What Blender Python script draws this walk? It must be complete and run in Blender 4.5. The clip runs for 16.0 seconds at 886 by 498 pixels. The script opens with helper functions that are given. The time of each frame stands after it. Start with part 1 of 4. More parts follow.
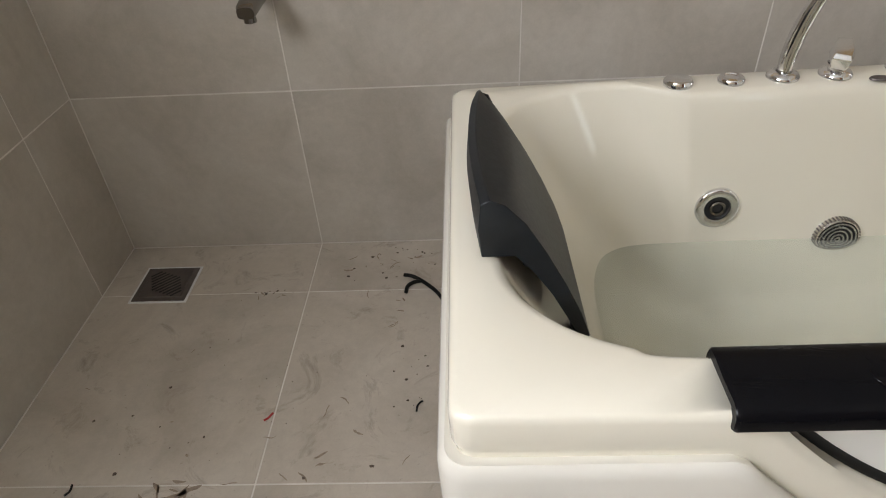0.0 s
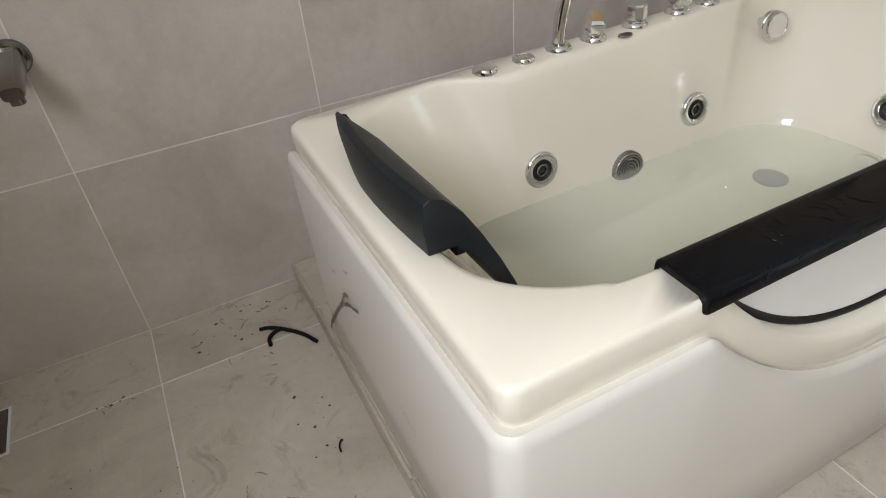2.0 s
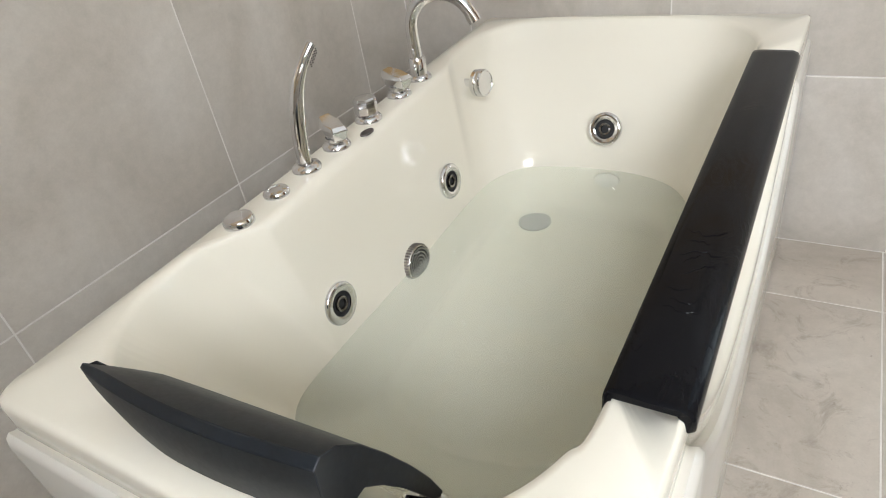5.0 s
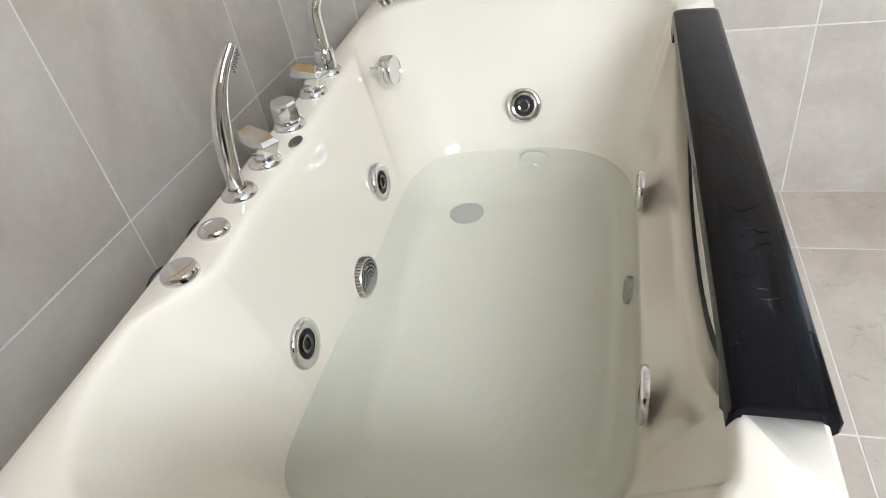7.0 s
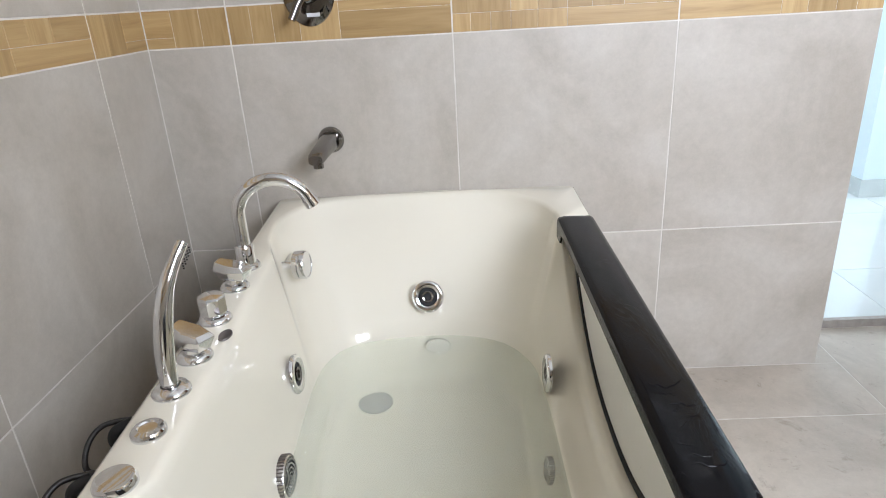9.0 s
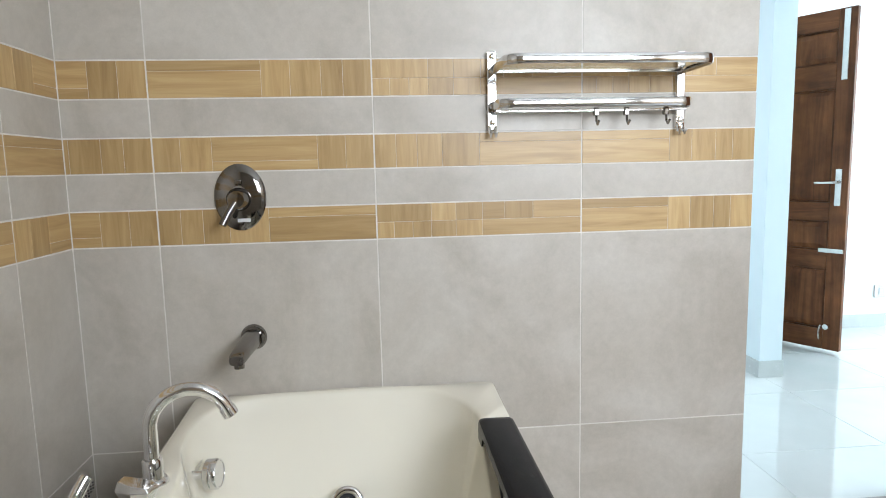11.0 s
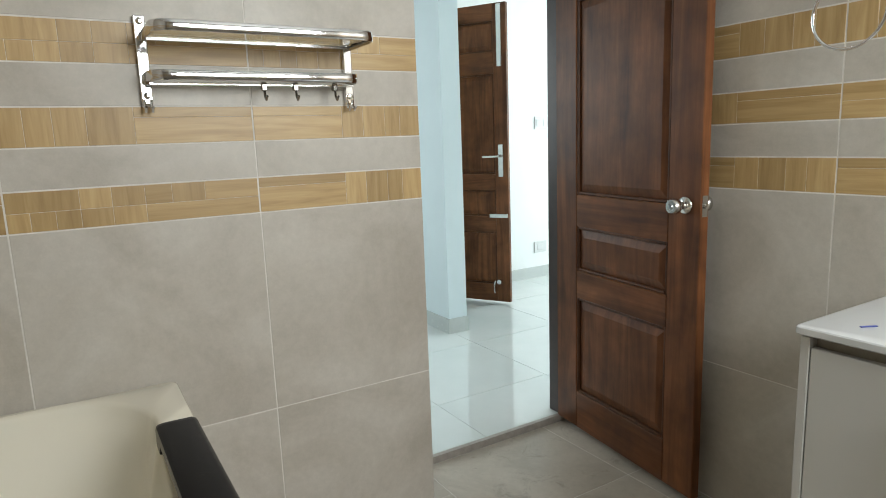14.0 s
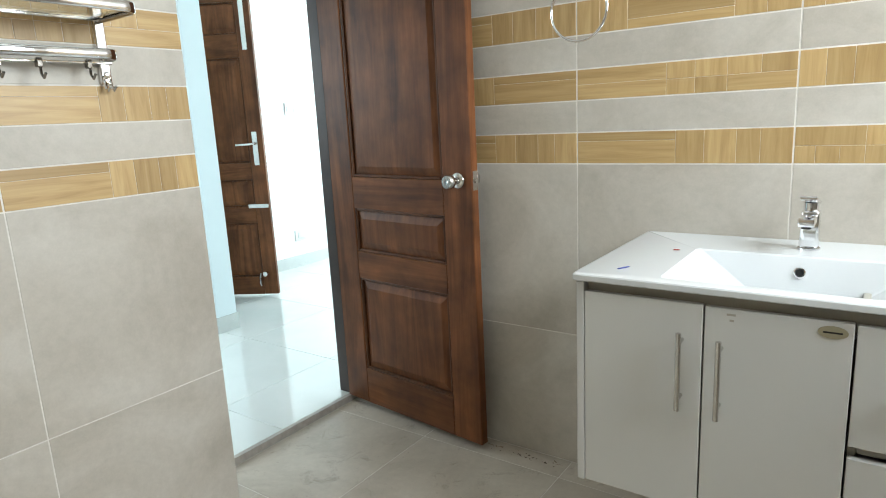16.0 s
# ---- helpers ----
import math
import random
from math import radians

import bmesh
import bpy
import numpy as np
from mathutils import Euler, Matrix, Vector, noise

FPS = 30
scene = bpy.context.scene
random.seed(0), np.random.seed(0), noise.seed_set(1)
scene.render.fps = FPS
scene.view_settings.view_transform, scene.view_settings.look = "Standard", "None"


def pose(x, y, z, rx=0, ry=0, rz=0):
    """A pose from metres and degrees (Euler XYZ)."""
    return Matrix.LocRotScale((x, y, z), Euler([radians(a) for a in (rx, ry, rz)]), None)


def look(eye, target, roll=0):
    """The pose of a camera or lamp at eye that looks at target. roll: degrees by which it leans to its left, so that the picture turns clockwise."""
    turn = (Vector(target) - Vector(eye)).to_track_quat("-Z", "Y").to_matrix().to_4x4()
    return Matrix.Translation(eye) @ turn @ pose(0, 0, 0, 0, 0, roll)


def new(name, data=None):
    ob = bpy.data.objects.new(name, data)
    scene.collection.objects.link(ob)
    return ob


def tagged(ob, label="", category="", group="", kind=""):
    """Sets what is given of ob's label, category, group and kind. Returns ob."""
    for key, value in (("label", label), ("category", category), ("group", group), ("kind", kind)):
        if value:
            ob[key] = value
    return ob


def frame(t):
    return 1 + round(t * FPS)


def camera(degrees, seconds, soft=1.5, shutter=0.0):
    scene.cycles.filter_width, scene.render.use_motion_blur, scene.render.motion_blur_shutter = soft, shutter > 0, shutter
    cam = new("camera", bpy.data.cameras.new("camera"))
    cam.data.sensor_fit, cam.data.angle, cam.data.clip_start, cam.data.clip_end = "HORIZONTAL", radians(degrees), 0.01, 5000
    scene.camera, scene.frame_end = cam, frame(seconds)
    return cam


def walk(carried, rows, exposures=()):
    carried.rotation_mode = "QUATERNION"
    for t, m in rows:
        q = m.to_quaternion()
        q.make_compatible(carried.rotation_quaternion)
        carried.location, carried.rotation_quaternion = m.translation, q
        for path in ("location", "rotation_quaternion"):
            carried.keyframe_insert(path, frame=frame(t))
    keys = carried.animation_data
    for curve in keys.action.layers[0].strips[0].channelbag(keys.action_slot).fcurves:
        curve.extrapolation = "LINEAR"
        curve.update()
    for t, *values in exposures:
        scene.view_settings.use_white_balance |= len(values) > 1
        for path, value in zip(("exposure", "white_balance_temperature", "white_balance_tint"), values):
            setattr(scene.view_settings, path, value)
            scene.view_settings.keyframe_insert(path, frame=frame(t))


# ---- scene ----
cam = camera(70.2, 16.0, soft=1.0)
PATH = [
    (0, (1.058, -1.565, 1.167), (0.975, 0.019, -0.051), -3.4),
    (0.5, (0.989, -1.549, 1.161), (0.969, -0.018, -0.125), -3.4),
    (1, (0.916, -1.544, 1.161), (1.053, -0.014, -0.121), -4.8),
    (1.5, (0.851, -1.548, 1.164), (1.238, -0.029, -0.078), -5.4),
    (2, (0.812, -1.545, 1.172), (1.476, -0.086, -0.024), -5.2),
    (2.5, (0.814, -1.52, 1.174), (1.603, -0.127, -0.025), -7.7),
    (3, (0.844, -1.462, 1.173), (1.755, -0.107, 0.017), -8.7),
    (3.5, (0.867, -1.42, 1.175), (1.893, -0.13, 0.043), -8.7),
    (4, (0.877, -1.359, 1.17), (2.024, -0.174, 0.038), -8.0),
    (4.5, (0.873, -1.295, 1.16), (2.101, -0.223, 0.002), -9.8),
    (5, (0.864, -1.24, 1.168), (2.234, -0.282, 0.071), -10.3),
    (7.5, (0.916, -0.93, 1.165), (2.483, -0.531, -0.013), -8.9),
    (8, (0.888, -0.882, 1.179), (2.561, -0.646, 0.108), -6.3),
    (8.5, (0.861, -0.864, 1.19), (2.618, -0.756, 0.241), -4.1),
    (9, (0.847, -0.86, 1.211), (2.7, -0.789, 0.462), -3.4),
    (9.5, (0.846, -0.859, 1.246), (2.77, -0.834, 0.703), -2.7),
    (12, (0.816, -0.903, 1.323), (2.783, -1.249, 1.224), -2.2),
    (12.5, (0.824, -0.942, 1.318), (2.706, -1.592, 1.128), -2.3),
    (13, (0.811, -0.987, 1.311), (2.577, -1.892, 1.059), -2.0),
    (13.5, (0.804, -0.98, 1.308), (2.53, -1.939, 0.991), -2.2),
    (14, (0.83, -0.968, 1.301), (2.516, -1.987, 0.959), -2.1),
    (14.5, (0.888, -0.973, 1.293), (2.482, -2.111, 0.887), -2.8),
    (15, (0.903, -0.957, 1.292), (2.429, -2.178, 0.868), -2.3),
    (15.5, (0.907, -0.911, 1.291), (2.309, -2.274, 0.872), -2.1),
    (16, (0.912, -0.838, 1.286), (2.053, -2.429, 0.876), -2.9),
]
EXPOSURES = [(0.0, -0.15, 6350, 14), (1.5, -0.14, 6250, 12), (3.5, 0.05, 6100, 12), (5.0, 0.26, 6120, 12), (7.5, 0.42, 5850, 14), (9.5, 0.20, 5850, 14), (12.0, -0.44, 5950, 8), (12.5, -0.80, 6000, 8),
             (13.0, -0.76, 6300, 8), (14.0, -0.54, 6450, 7), (14.5, -0.58, 6400, 6), (15.0, -0.52, 6250, 7), (16.0, -0.04, 6150, 5)]
walk(cam, [(t, look(eye, target, roll)) for t, eye, target, roll in PATH], EXPOSURES)

# ---- light ----
world = bpy.data.worlds.new("world")
scene.world = world
world.use_nodes = True
wn = world.node_tree
sky = wn.nodes.new("ShaderNodeTexSky")
sky.sky_type, sky.sun_disc = "NISHITA", False
sky.sun_elevation, sky.sun_rotation = radians(50), radians(200)
wn.links.new(sky.outputs[0], wn.nodes["Background"].inputs[0])
wn.nodes["Background"].inputs[1].default_value = 0.10


def area_lamp(name, m, sx, sy, watts, colour):
    d = bpy.data.lights.new(name, "AREA")
    d.shape, d.size, d.size_y, d.energy, d.color = "RECTANGLE", sx, sy, watts, colour
    ob = new(name, d)
    ob.matrix_world = m
    return ob


sun = bpy.data.lights.new("sun", "SUN")
sun.energy, sun.angle, sun.color = 3.0, radians(0.5), (1, 0.95, 0.87)
new("sun", sun).matrix_world = look((0, 0, 20), (-2, -12, 0))
# daylight through the bathroom window, and through the window of the room beyond the door
area_lamp("bathroom_window_light", look((-0.29, -2.06, 1.96), (2.6, -1.25, 0.65)), 1.34, 1.0, 98, (0.955, 0.985, 1.0))
area_lamp("hall_window_light", look((3.9, -6.55, 1.6), (3.9, -3.0, 1.2)), 1.9, 1.7, 118, (0.88, 0.97, 1.0))
# unseen fill lamp added at the hall's outer wall to brighten the corridor
area_lamp("corridor_fill_light", look((5.95, -1.2, 1.7), (3.0, -1.2, 1.2)), 1.3, 1.1, 55, (0.9, 0.97, 1.0))


# ---- materials ----
class Mat:
    def __init__(self, name, rough=0.5, metal=0.0, base=(0.5, 0.5, 0.5), coat=0.0, spec=0.5):
        self.m = bpy.data.materials.new(name)
        self.m.use_nodes = True
        self.t = self.m.node_tree
        self.b = self.t.nodes["Principled BSDF"]
        self.b.inputs["Base Color"].default_value = (*base, 1)
        self.b.inputs["Roughness"].default_value = rough
        self.b.inputs["Metallic"].default_value = metal
        self.b.inputs["Coat Weight"].default_value = coat
        self.b.inputs["Specular IOR Level"].default_value = spec
        self.b.inputs["Coat Roughness"].default_value = 0.04

    def node(self, kind, **kw):
        n = self.t.nodes.new(kind)
        for k, v in kw.items():
            n.inputs[k].default_value = v
        return n

    def link(self, a, b):
        self.t.links.new(a, b)

    def coords(self, scale=(1, 1, 1), per_object=0.0):
        g = self.node("ShaderNodeNewGeometry").outputs["Position"]
        if per_object:
            r = self.node("ShaderNodeObjectInfo").outputs["Random"]
            s = self.node("ShaderNodeVectorMath")
            s.operation = "SCALE"
            s.inputs[0].default_value = (per_object, per_object * 0.7, per_object * 1.3)
            self.link(r, s.inputs["Scale"])
            a = self.node("ShaderNodeVectorMath")
            a.operation = "ADD"
            self.link(g, a.inputs[0])
            self.link(s.outputs[0], a.inputs[1])
            g = a.outputs[0]
        mp = self.node("ShaderNodeMapping")
        mp.inputs["Scale"].default_value = scale
        self.link(g, mp.inputs[0])
        return mp.outputs[0]

    def noise(self, vec, scale, detail=5, rough=0.55, distort=0.0):
        n = self.node("ShaderNodeTexNoise", Scale=scale, Detail=detail, Roughness=rough, Distortion=distort)
        self.link(vec, n.inputs["Vector"])
        return n.outputs["Fac"]

    def ramp(self, fac, stops):
        r = self.node("ShaderNodeValToRGB")
        e = r.color_ramp.elements
        while len(e) < len(stops):
            e.new(0.5)
        for el, (p, c) in zip(e, stops):
            el.position = p
            el.color = (*c, 1) if len(c) == 3 else c
        self.link(fac, r.inputs[0])
        return r.outputs[0]

    def mix(self, fac, a, b, mode="MIX"):
        n = self.node("ShaderNodeMix")
        n.data_type, n.blend_type = "RGBA", mode
        for s, v in ((n.inputs[0], fac), (n.inputs[6], a), (n.inputs[7], b)):
            if isinstance(v, (int, float)):
                s.default_value = v
            elif isinstance(v, tuple):
                s.default_value = (*v, 1)
            else:
                self.link(v, s)
        return n.outputs[2]

    def colour(self, out):
        self.link(out, self.b.inputs["Base Color"])

    def rough_from(self, fac, lo, hi):
        r = self.node("ShaderNodeMapRange")
        r.inputs[3].default_value, r.inputs[4].default_value = lo, hi
        self.link(fac, r.inputs[0])
        self.link(r.outputs[0], self.b.inputs["Roughness"])

    def bump(self, fac, strength=0.2, dist=0.002):
        n = self.node("ShaderNodeBump", Strength=strength, Distance=dist)
        self.link(fac, n.inputs["Height"])
        self.link(n.outputs[0], self.b.inputs["Normal"])


def grey3(v, tint=(1, 1, 1)):
    return tuple(v * c for c in tint)


def make_tile(name, dark, mid, light, rough, stain=None):
    k = Mat(name, rough)
    v = k.coords(per_object=9.0)
    big = k.noise(v, 2.8, 6, 0.6, 0.8)
    fine = k.noise(v, 38.0, 6, 0.65)
    col = k.ramp(big, [(0.34, dark), (0.5, mid), (0.67, light)])
    spots = k.ramp(fine, [(0.35, (0.95, 0.949, 0.945)), (0.65, (1.03, 1.03, 1.03))])
    col = k.mix(1.0, col, spots, "MULTIPLY")
    sand = k.ramp(k.noise(v, 210.0, 3, 0.6), [(0.3, (0.975, 0.975, 0.972)), (0.7, (1.022, 1.022, 1.022))])
    col = k.mix(1.0, col, sand, "MULTIPLY")
    if stain:
        w = k.coords()
        s1 = k.ramp(k.noise(w, 6.5, 9, 0.72, 1.6), [(0.56, (0, 0, 0)), (0.72, (1, 1, 1))])
        s2 = k.ramp(k.noise(w, 60.0, 4, 0.6), [(0.66, (0, 0, 0)), (0.72, (1, 1, 1))])
        col = k.mix(k.mix(1.0, s1, (0.55, 0.55, 0.55), "MULTIPLY"), col, stain)
        col = k.mix(k.mix(1.0, s2, (0.30, 0.30, 0.30), "MULTIPLY"), col, tuple(c * 0.6 for c in stain))
    k.colour(col)
    k.rough_from(fine, rough - 0.08, rough + 0.1)
    k.bump(fine, 0.12, 0.001)
    return k.m


TILE = make_tile("wall_tile_cement", (0.415, 0.374, 0.316), (0.475, 0.435, 0.376), (0.530, 0.492, 0.434), 0.42)
FLOOR = make_tile("floor_tile_cement", (0.412, 0.361, 0.298), (0.482, 0.427, 0.357), (0.540, 0.483, 0.410), 0.40, (0.155, 0.112, 0.078))


def make_plain(name, base, rough, metal=0.0, coat=0.0, vary=0.08, scale=6.0, bump=0.0, spread=1.0, spec=0.5):
    k = Mat(name, rough, metal, base, coat, spec)
    v = k.coords()
    n = k.noise(v, scale, 5, 0.6)
    k.colour(k.ramp(n, [(0.3, tuple(c * (1 - vary) for c in base)), (0.7, tuple(min(1.0, c * (1 + vary)) for c in base))]))
    f = k.noise(v, scale * 9, 4, 0.6)
    k.rough_from(f, max(0.02, rough - 0.06 * spread), rough + 0.07 * spread)
    if bump:
        k.bump(f, bump, 0.001)
    return k.m


GROUT = make_plain("grout_light", (0.68, 0.645, 0.595), 0.85, vary=0.12, scale=9, bump=0.2)
ACRYLIC = make_plain("cream_acrylic", (0.78, 0.735, 0.615), 0.075, coat=0.3, vary=0.01, scale=2, spread=0.3)
PANEL = make_plain("cream_acrylic_panel", (0.71, 0.68, 0.605), 0.16, coat=0.2, vary=0.012, scale=2, spread=0.2)
FOAM = make_plain("black_foam_skin", (0.009, 0.0115, 0.0145), 0.46, vary=0.35, scale=14, bump=0.06, spec=0.36)
BLACK = make_plain("black_plastic", (0.012, 0.012, 0.013), 0.35, vary=0.2)
RUBBER = make_plain("black_rubber", (0.006, 0.006, 0.006), 0.5, vary=0.2, spec=0.2)
CHROME = make_plain("chrome", (0.78, 0.78, 0.79), 0.07, metal=1.0, vary=0.04)
# chrome darkened in its colour to stand for reflections of a dim room
CHROME_DARKROOM = make_plain("chrome_dark_reflection", (0.25, 0.235, 0.22), 0.09, metal=1.0, vary=0.06)
STEEL = make_plain("brushed_steel", (0.62, 0.60, 0.57), 0.22, metal=1.0, vary=0.06, scale=20)
DARKSTEEL = make_plain("worn_steel_grate", (0.15, 0.13, 0.12), 0.45, metal=0.7, vary=0.2, scale=20)
GRATE = make_plain("dull_steel_plate", (0.105, 0.088, 0.078), 0.45, metal=0.3, vary=0.15, scale=20)
HOLE = make_plain("dark_hollow", (0.01, 0.01, 0.01), 0.6)
WHITE = make_plain("white_ceramic", (0.69, 0.71, 0.72), 0.10, coat=0.4, vary=0.01)
LACQUER = make_plain("white_lacquer", (0.60, 0.595, 0.57), 0.30, vary=0.006, scale=2, spread=0.15)
TAUPE = make_plain("taupe_board", (0.36, 0.34, 0.29), 0.5, vary=0.05)
PLASTER = make_plain("white_plaster", (0.80, 0.80, 0.78), 0.85, vary=0.02, scale=3, bump=0.1)
BLUEWALL = make_plain("pale_blue_paint", (0.68, 0.765, 0.785), 0.75, vary=0.02, scale=3, bump=0.05)
WHITEWALL = make_plain("white_paint", (0.84, 0.86, 0.85), 0.7, vary=0.02, scale=3, bump=0.05)
SKIRT = make_plain("pale_skirting_tile", (0.55, 0.58, 0.56), 0.25, vary=0.05)
FRAME = make_plain("dark_stained_frame", (0.030, 0.016, 0.012), 0.4, vary=0.25, scale=20)
SWITCH = make_plain("white_plastic", (0.66, 0.67, 0.66), 0.35, vary=0.01)
ALU = make_plain("white_window_frame", (0.72, 0.72, 0.72), 0.4, vary=0.02)
RED = make_plain("red_plastic", (0.35, 0.02, 0.015), 0.5)
BLUE = make_plain("blue_plastic", (0.05, 0.07, 0.30), 0.5)
DIRT = make_plain("dirt", (0.10, 0.075, 0.055), 0.9, vary=0.4, scale=80)
PLUG = make_plain("grey_steel_plug", (0.40, 0.40, 0.385), 0.35, metal=0.4, vary=0.05)
GRILLE = make_plain("dull_chrome_grille", (0.40, 0.40, 0.385), 0.25, metal=0.9, vary=0.06)
HOSE = make_plain("dark_braided_steel", (0.055, 0.052, 0.05), 0.3, metal=0.8, vary=0.3, scale=60)
STAIN = make_plain("dried_splash", (0.19, 0.165, 0.125), 0.6, vary=0.15, scale=60)


def make_hall_tile():
    k = Mat("polished_white_tile", 0.06, base=(0.62, 0.66, 0.64), coat=0.4)
    v = k.coords(per_object=5.0)
    k.colour(k.ramp(k.noise(v, 2.5, 5), [(0.3, (0.60, 0.64, 0.62)), (0.7, (0.68, 0.71, 0.69))]))
    return k.m


HALLTILE = make_hall_tile()


def make_band(name, scale):
    k = Mat(name, 0.38)
    g = k.node("ShaderNodeNewGeometry").outputs["Position"]
    s = k.node("ShaderNodeSeparateXYZ")
    k.link(g, s.inputs[0])
    a = k.node("ShaderNodeMath")
    a.operation = "ADD"
    k.link(s.outputs[0], a.inputs[0])
    k.link(s.outputs[1], a.inputs[1])
    r = k.node("ShaderNodeObjectInfo").outputs["Random"]
    r9 = k.node("ShaderNodeMath")
    r9.operation = "MULTIPLY"
    r9.inputs[1].default_value = 31.0
    k.link(r, r9.inputs[0])
    c = k.node("ShaderNodeCombineXYZ")
    k.link(a.outputs[0], c.inputs[0])
    k.link(s.outputs[2], c.inputs[1])
    k.link(r9.outputs[0], c.inputs[2])
    mp = k.node("ShaderNodeMapping")
    mp.inputs["Scale"].default_value = scale
    k.link(c.outputs[0], mp.inputs[0])
    grain = k.noise(mp.outputs[0], 1.0, 7, 0.6, 0.7)
    col = k.ramp(grain, [(0.22, (0.315, 0.198, 0.080)), (0.45, (0.42, 0.280, 0.122)), (0.6, (0.475, 0.328, 0.152)), (0.8, (0.535, 0.39, 0.198))])
    tone = k.ramp(r, [(0.0, (0.82, 0.80, 0.76)), (1.0, (1.12, 1.12, 1.10))])
    k.colour(k.mix(1.0, col, tone, "MULTIPLY"))
    k.bump(grain, 0.1, 0.001)
    return k.m


BAND_H = make_band("golden_wood_strip_lengthwise", (3.5, 55, 1))
BAND_V = make_band("golden_wood_strip_upright", (50, 4, 1))


def make_wood(name, stops, along):
    k = Mat(name, 0.46, spec=0.22)
    sc = {"z": (13, 13, 1.1), "x": (1.1, 13, 13)}[along]
    tc = k.node("ShaderNodeTexCoord").outputs["Object"]
    r = k.node("ShaderNodeObjectInfo").outputs["Random"]
    s = k.node("ShaderNodeVectorMath")
    s.operation = "SCALE"
    s.inputs[0].default_value = (7, 3, 5)
    k.link(r, s.inputs["Scale"])
    ad = k.node("ShaderNodeVectorMath")
    k.link(tc, ad.inputs[0])
    k.link(s.outputs[0], ad.inputs[1])
    mp = k.node("ShaderNodeMapping")
    mp.inputs["Scale"].default_value = sc
    k.link(ad.outputs[0], mp.inputs[0])
    g = k.noise(mp.outputs[0], 1.0, 8, 0.62, 1.0)
    f = k.noise(mp.outputs[0], 6.0, 5, 0.6)
    wide = k.noise(ad.outputs[0], 7.0, 3)
    col = k.ramp(g, stops)
    col = k.mix(1.0, col, k.ramp(f, [(0.3, (0.87, 0.865, 0.86)), (0.7, (1.07, 1.07, 1.07))]), "MULTIPLY")
    col = k.mix(1.0, col, k.ramp(wide, [(0.3, (0.62, 0.60, 0.58)), (0.7, (1.25, 1.22, 1.18))]), "MULTIPLY")
    k.colour(col)
    k.bump(f, 0.15, 0.001)
    return k.m


TEAK = [(0.25, (0.058, 0.020, 0.0075)), (0.48, (0.132, 0.049, 0.0180)), (0.65, (0.192, 0.074, 0.0280)), (0.85, (0.270, 0.110, 0.042))]
WOOD_V = make_wood("reddish_teak_upright", TEAK, "z")
WOOD_H = make_wood("reddish_teak_lengthwise", TEAK, "x")
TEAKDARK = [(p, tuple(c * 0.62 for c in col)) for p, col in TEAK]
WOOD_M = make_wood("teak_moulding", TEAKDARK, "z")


def make_glossy_bar():
    k = Mat("black_film_wrapped_plastic", 0.1, base=(0.004, 0.004, 0.005), spec=0.11)
    n = k.noise(k.coords((9, 26, 14)), 1.0, 3, 0.5, 2.4)
    crease = k.ramp(n, [(0.47, (0, 0, 0)), (0.495, (1, 1, 1)), (0.52, (0, 0, 0))])
    where = k.ramp(k.noise(k.coords((5, 9, 5)), 1.0, 2), [(0.46, (0, 0, 0)), (0.58, (1, 1, 1))])
    k.bump(k.mix(0.5, n, k.mix(1.0, crease, where, "MULTIPLY")), 0.22, 0.002)
    k.rough_from(k.noise(k.coords((7, 14, 7)), 1.0, 4, 0.6, 1.2), 0.03, 0.24)
    return k.m


FILM = make_glossy_bar()


def make_clear(name, tint, ior, rough=0.0):
    k = Mat(name, rough, base=tint)
    k.b.inputs["Transmission Weight"].default_value = 1.0
    k.b.inputs["IOR"].default_value = ior
    return k


GLASS = make_clear("clear_glass", (0.93, 0.97, 0.95), 1.45).m
_w = make_clear("still_water", (0.83, 0.86, 0.775), 1.33)
_w.b.inputs["Transmission Weight"].default_value = 0.74  # faintly cloudy
_w.bump(_w.noise(_w.coords(), 7.0, 3, 0.5), 0.03, 0.004)
WATER = _w.m


# ---- mesh helpers ----
def mesh_object(name, bm, mat, smooth=False, angle=40):
    me = bpy.data.meshes.new(name)
    bmesh.ops.recalc_face_normals(bm, faces=bm.faces[:])
    bm.to_mesh(me)
    bm.free()
    if mat:
        me.materials.append(mat)
    if smooth:
        for p in me.polygons:
            p.use_smooth = True
        me.set_sharp_from_angle(angle=radians(angle))
    return new(name, me)


def part(name, bm, mat, parent, label="", smooth=False, m=None, angle=40):
    ob = mesh_object(name, bm, mat, smooth, angle)
    ob.parent = parent
    if m is not None:
        ob.matrix_basis = m
    if label:
        ob["label"] = label
    return ob


def thing(name, x, y, z, label, category, group="", kind="", rz=0):
    ob = new(name)
    ob.empty_display_size = 0.05
    ob.matrix_basis = pose(x, y, z, 0, 0, rz)
    return tagged(ob, label, category, group, kind)


def box(x0, y0, z0, x1, y1, z1, bevel=0.0, seg=1, bm=None):
    bm = bm or bmesh.new()
    vs = [bm.verts.new(p) for p in ((x0, y0, z0), (x1, y0, z0), (x1, y1, z0), (x0, y1, z0), (x0, y0, z1), (x1, y0, z1), (x1, y1, z1), (x0, y1, z1))]
    fs = [bm.faces.new([vs[i] for i in f]) for f in ((3, 2, 1, 0), (4, 5, 6, 7), (0, 1, 5, 4), (1, 2, 6, 5), (2, 3, 7, 6), (3, 0, 4, 7))]
    if bevel:
        es = list({e for f in fs for e in f.edges})
        bmesh.ops.bevel(bm, geom=es, offset=bevel, segments=seg, affect="EDGES", profile=0.5)
    return bm


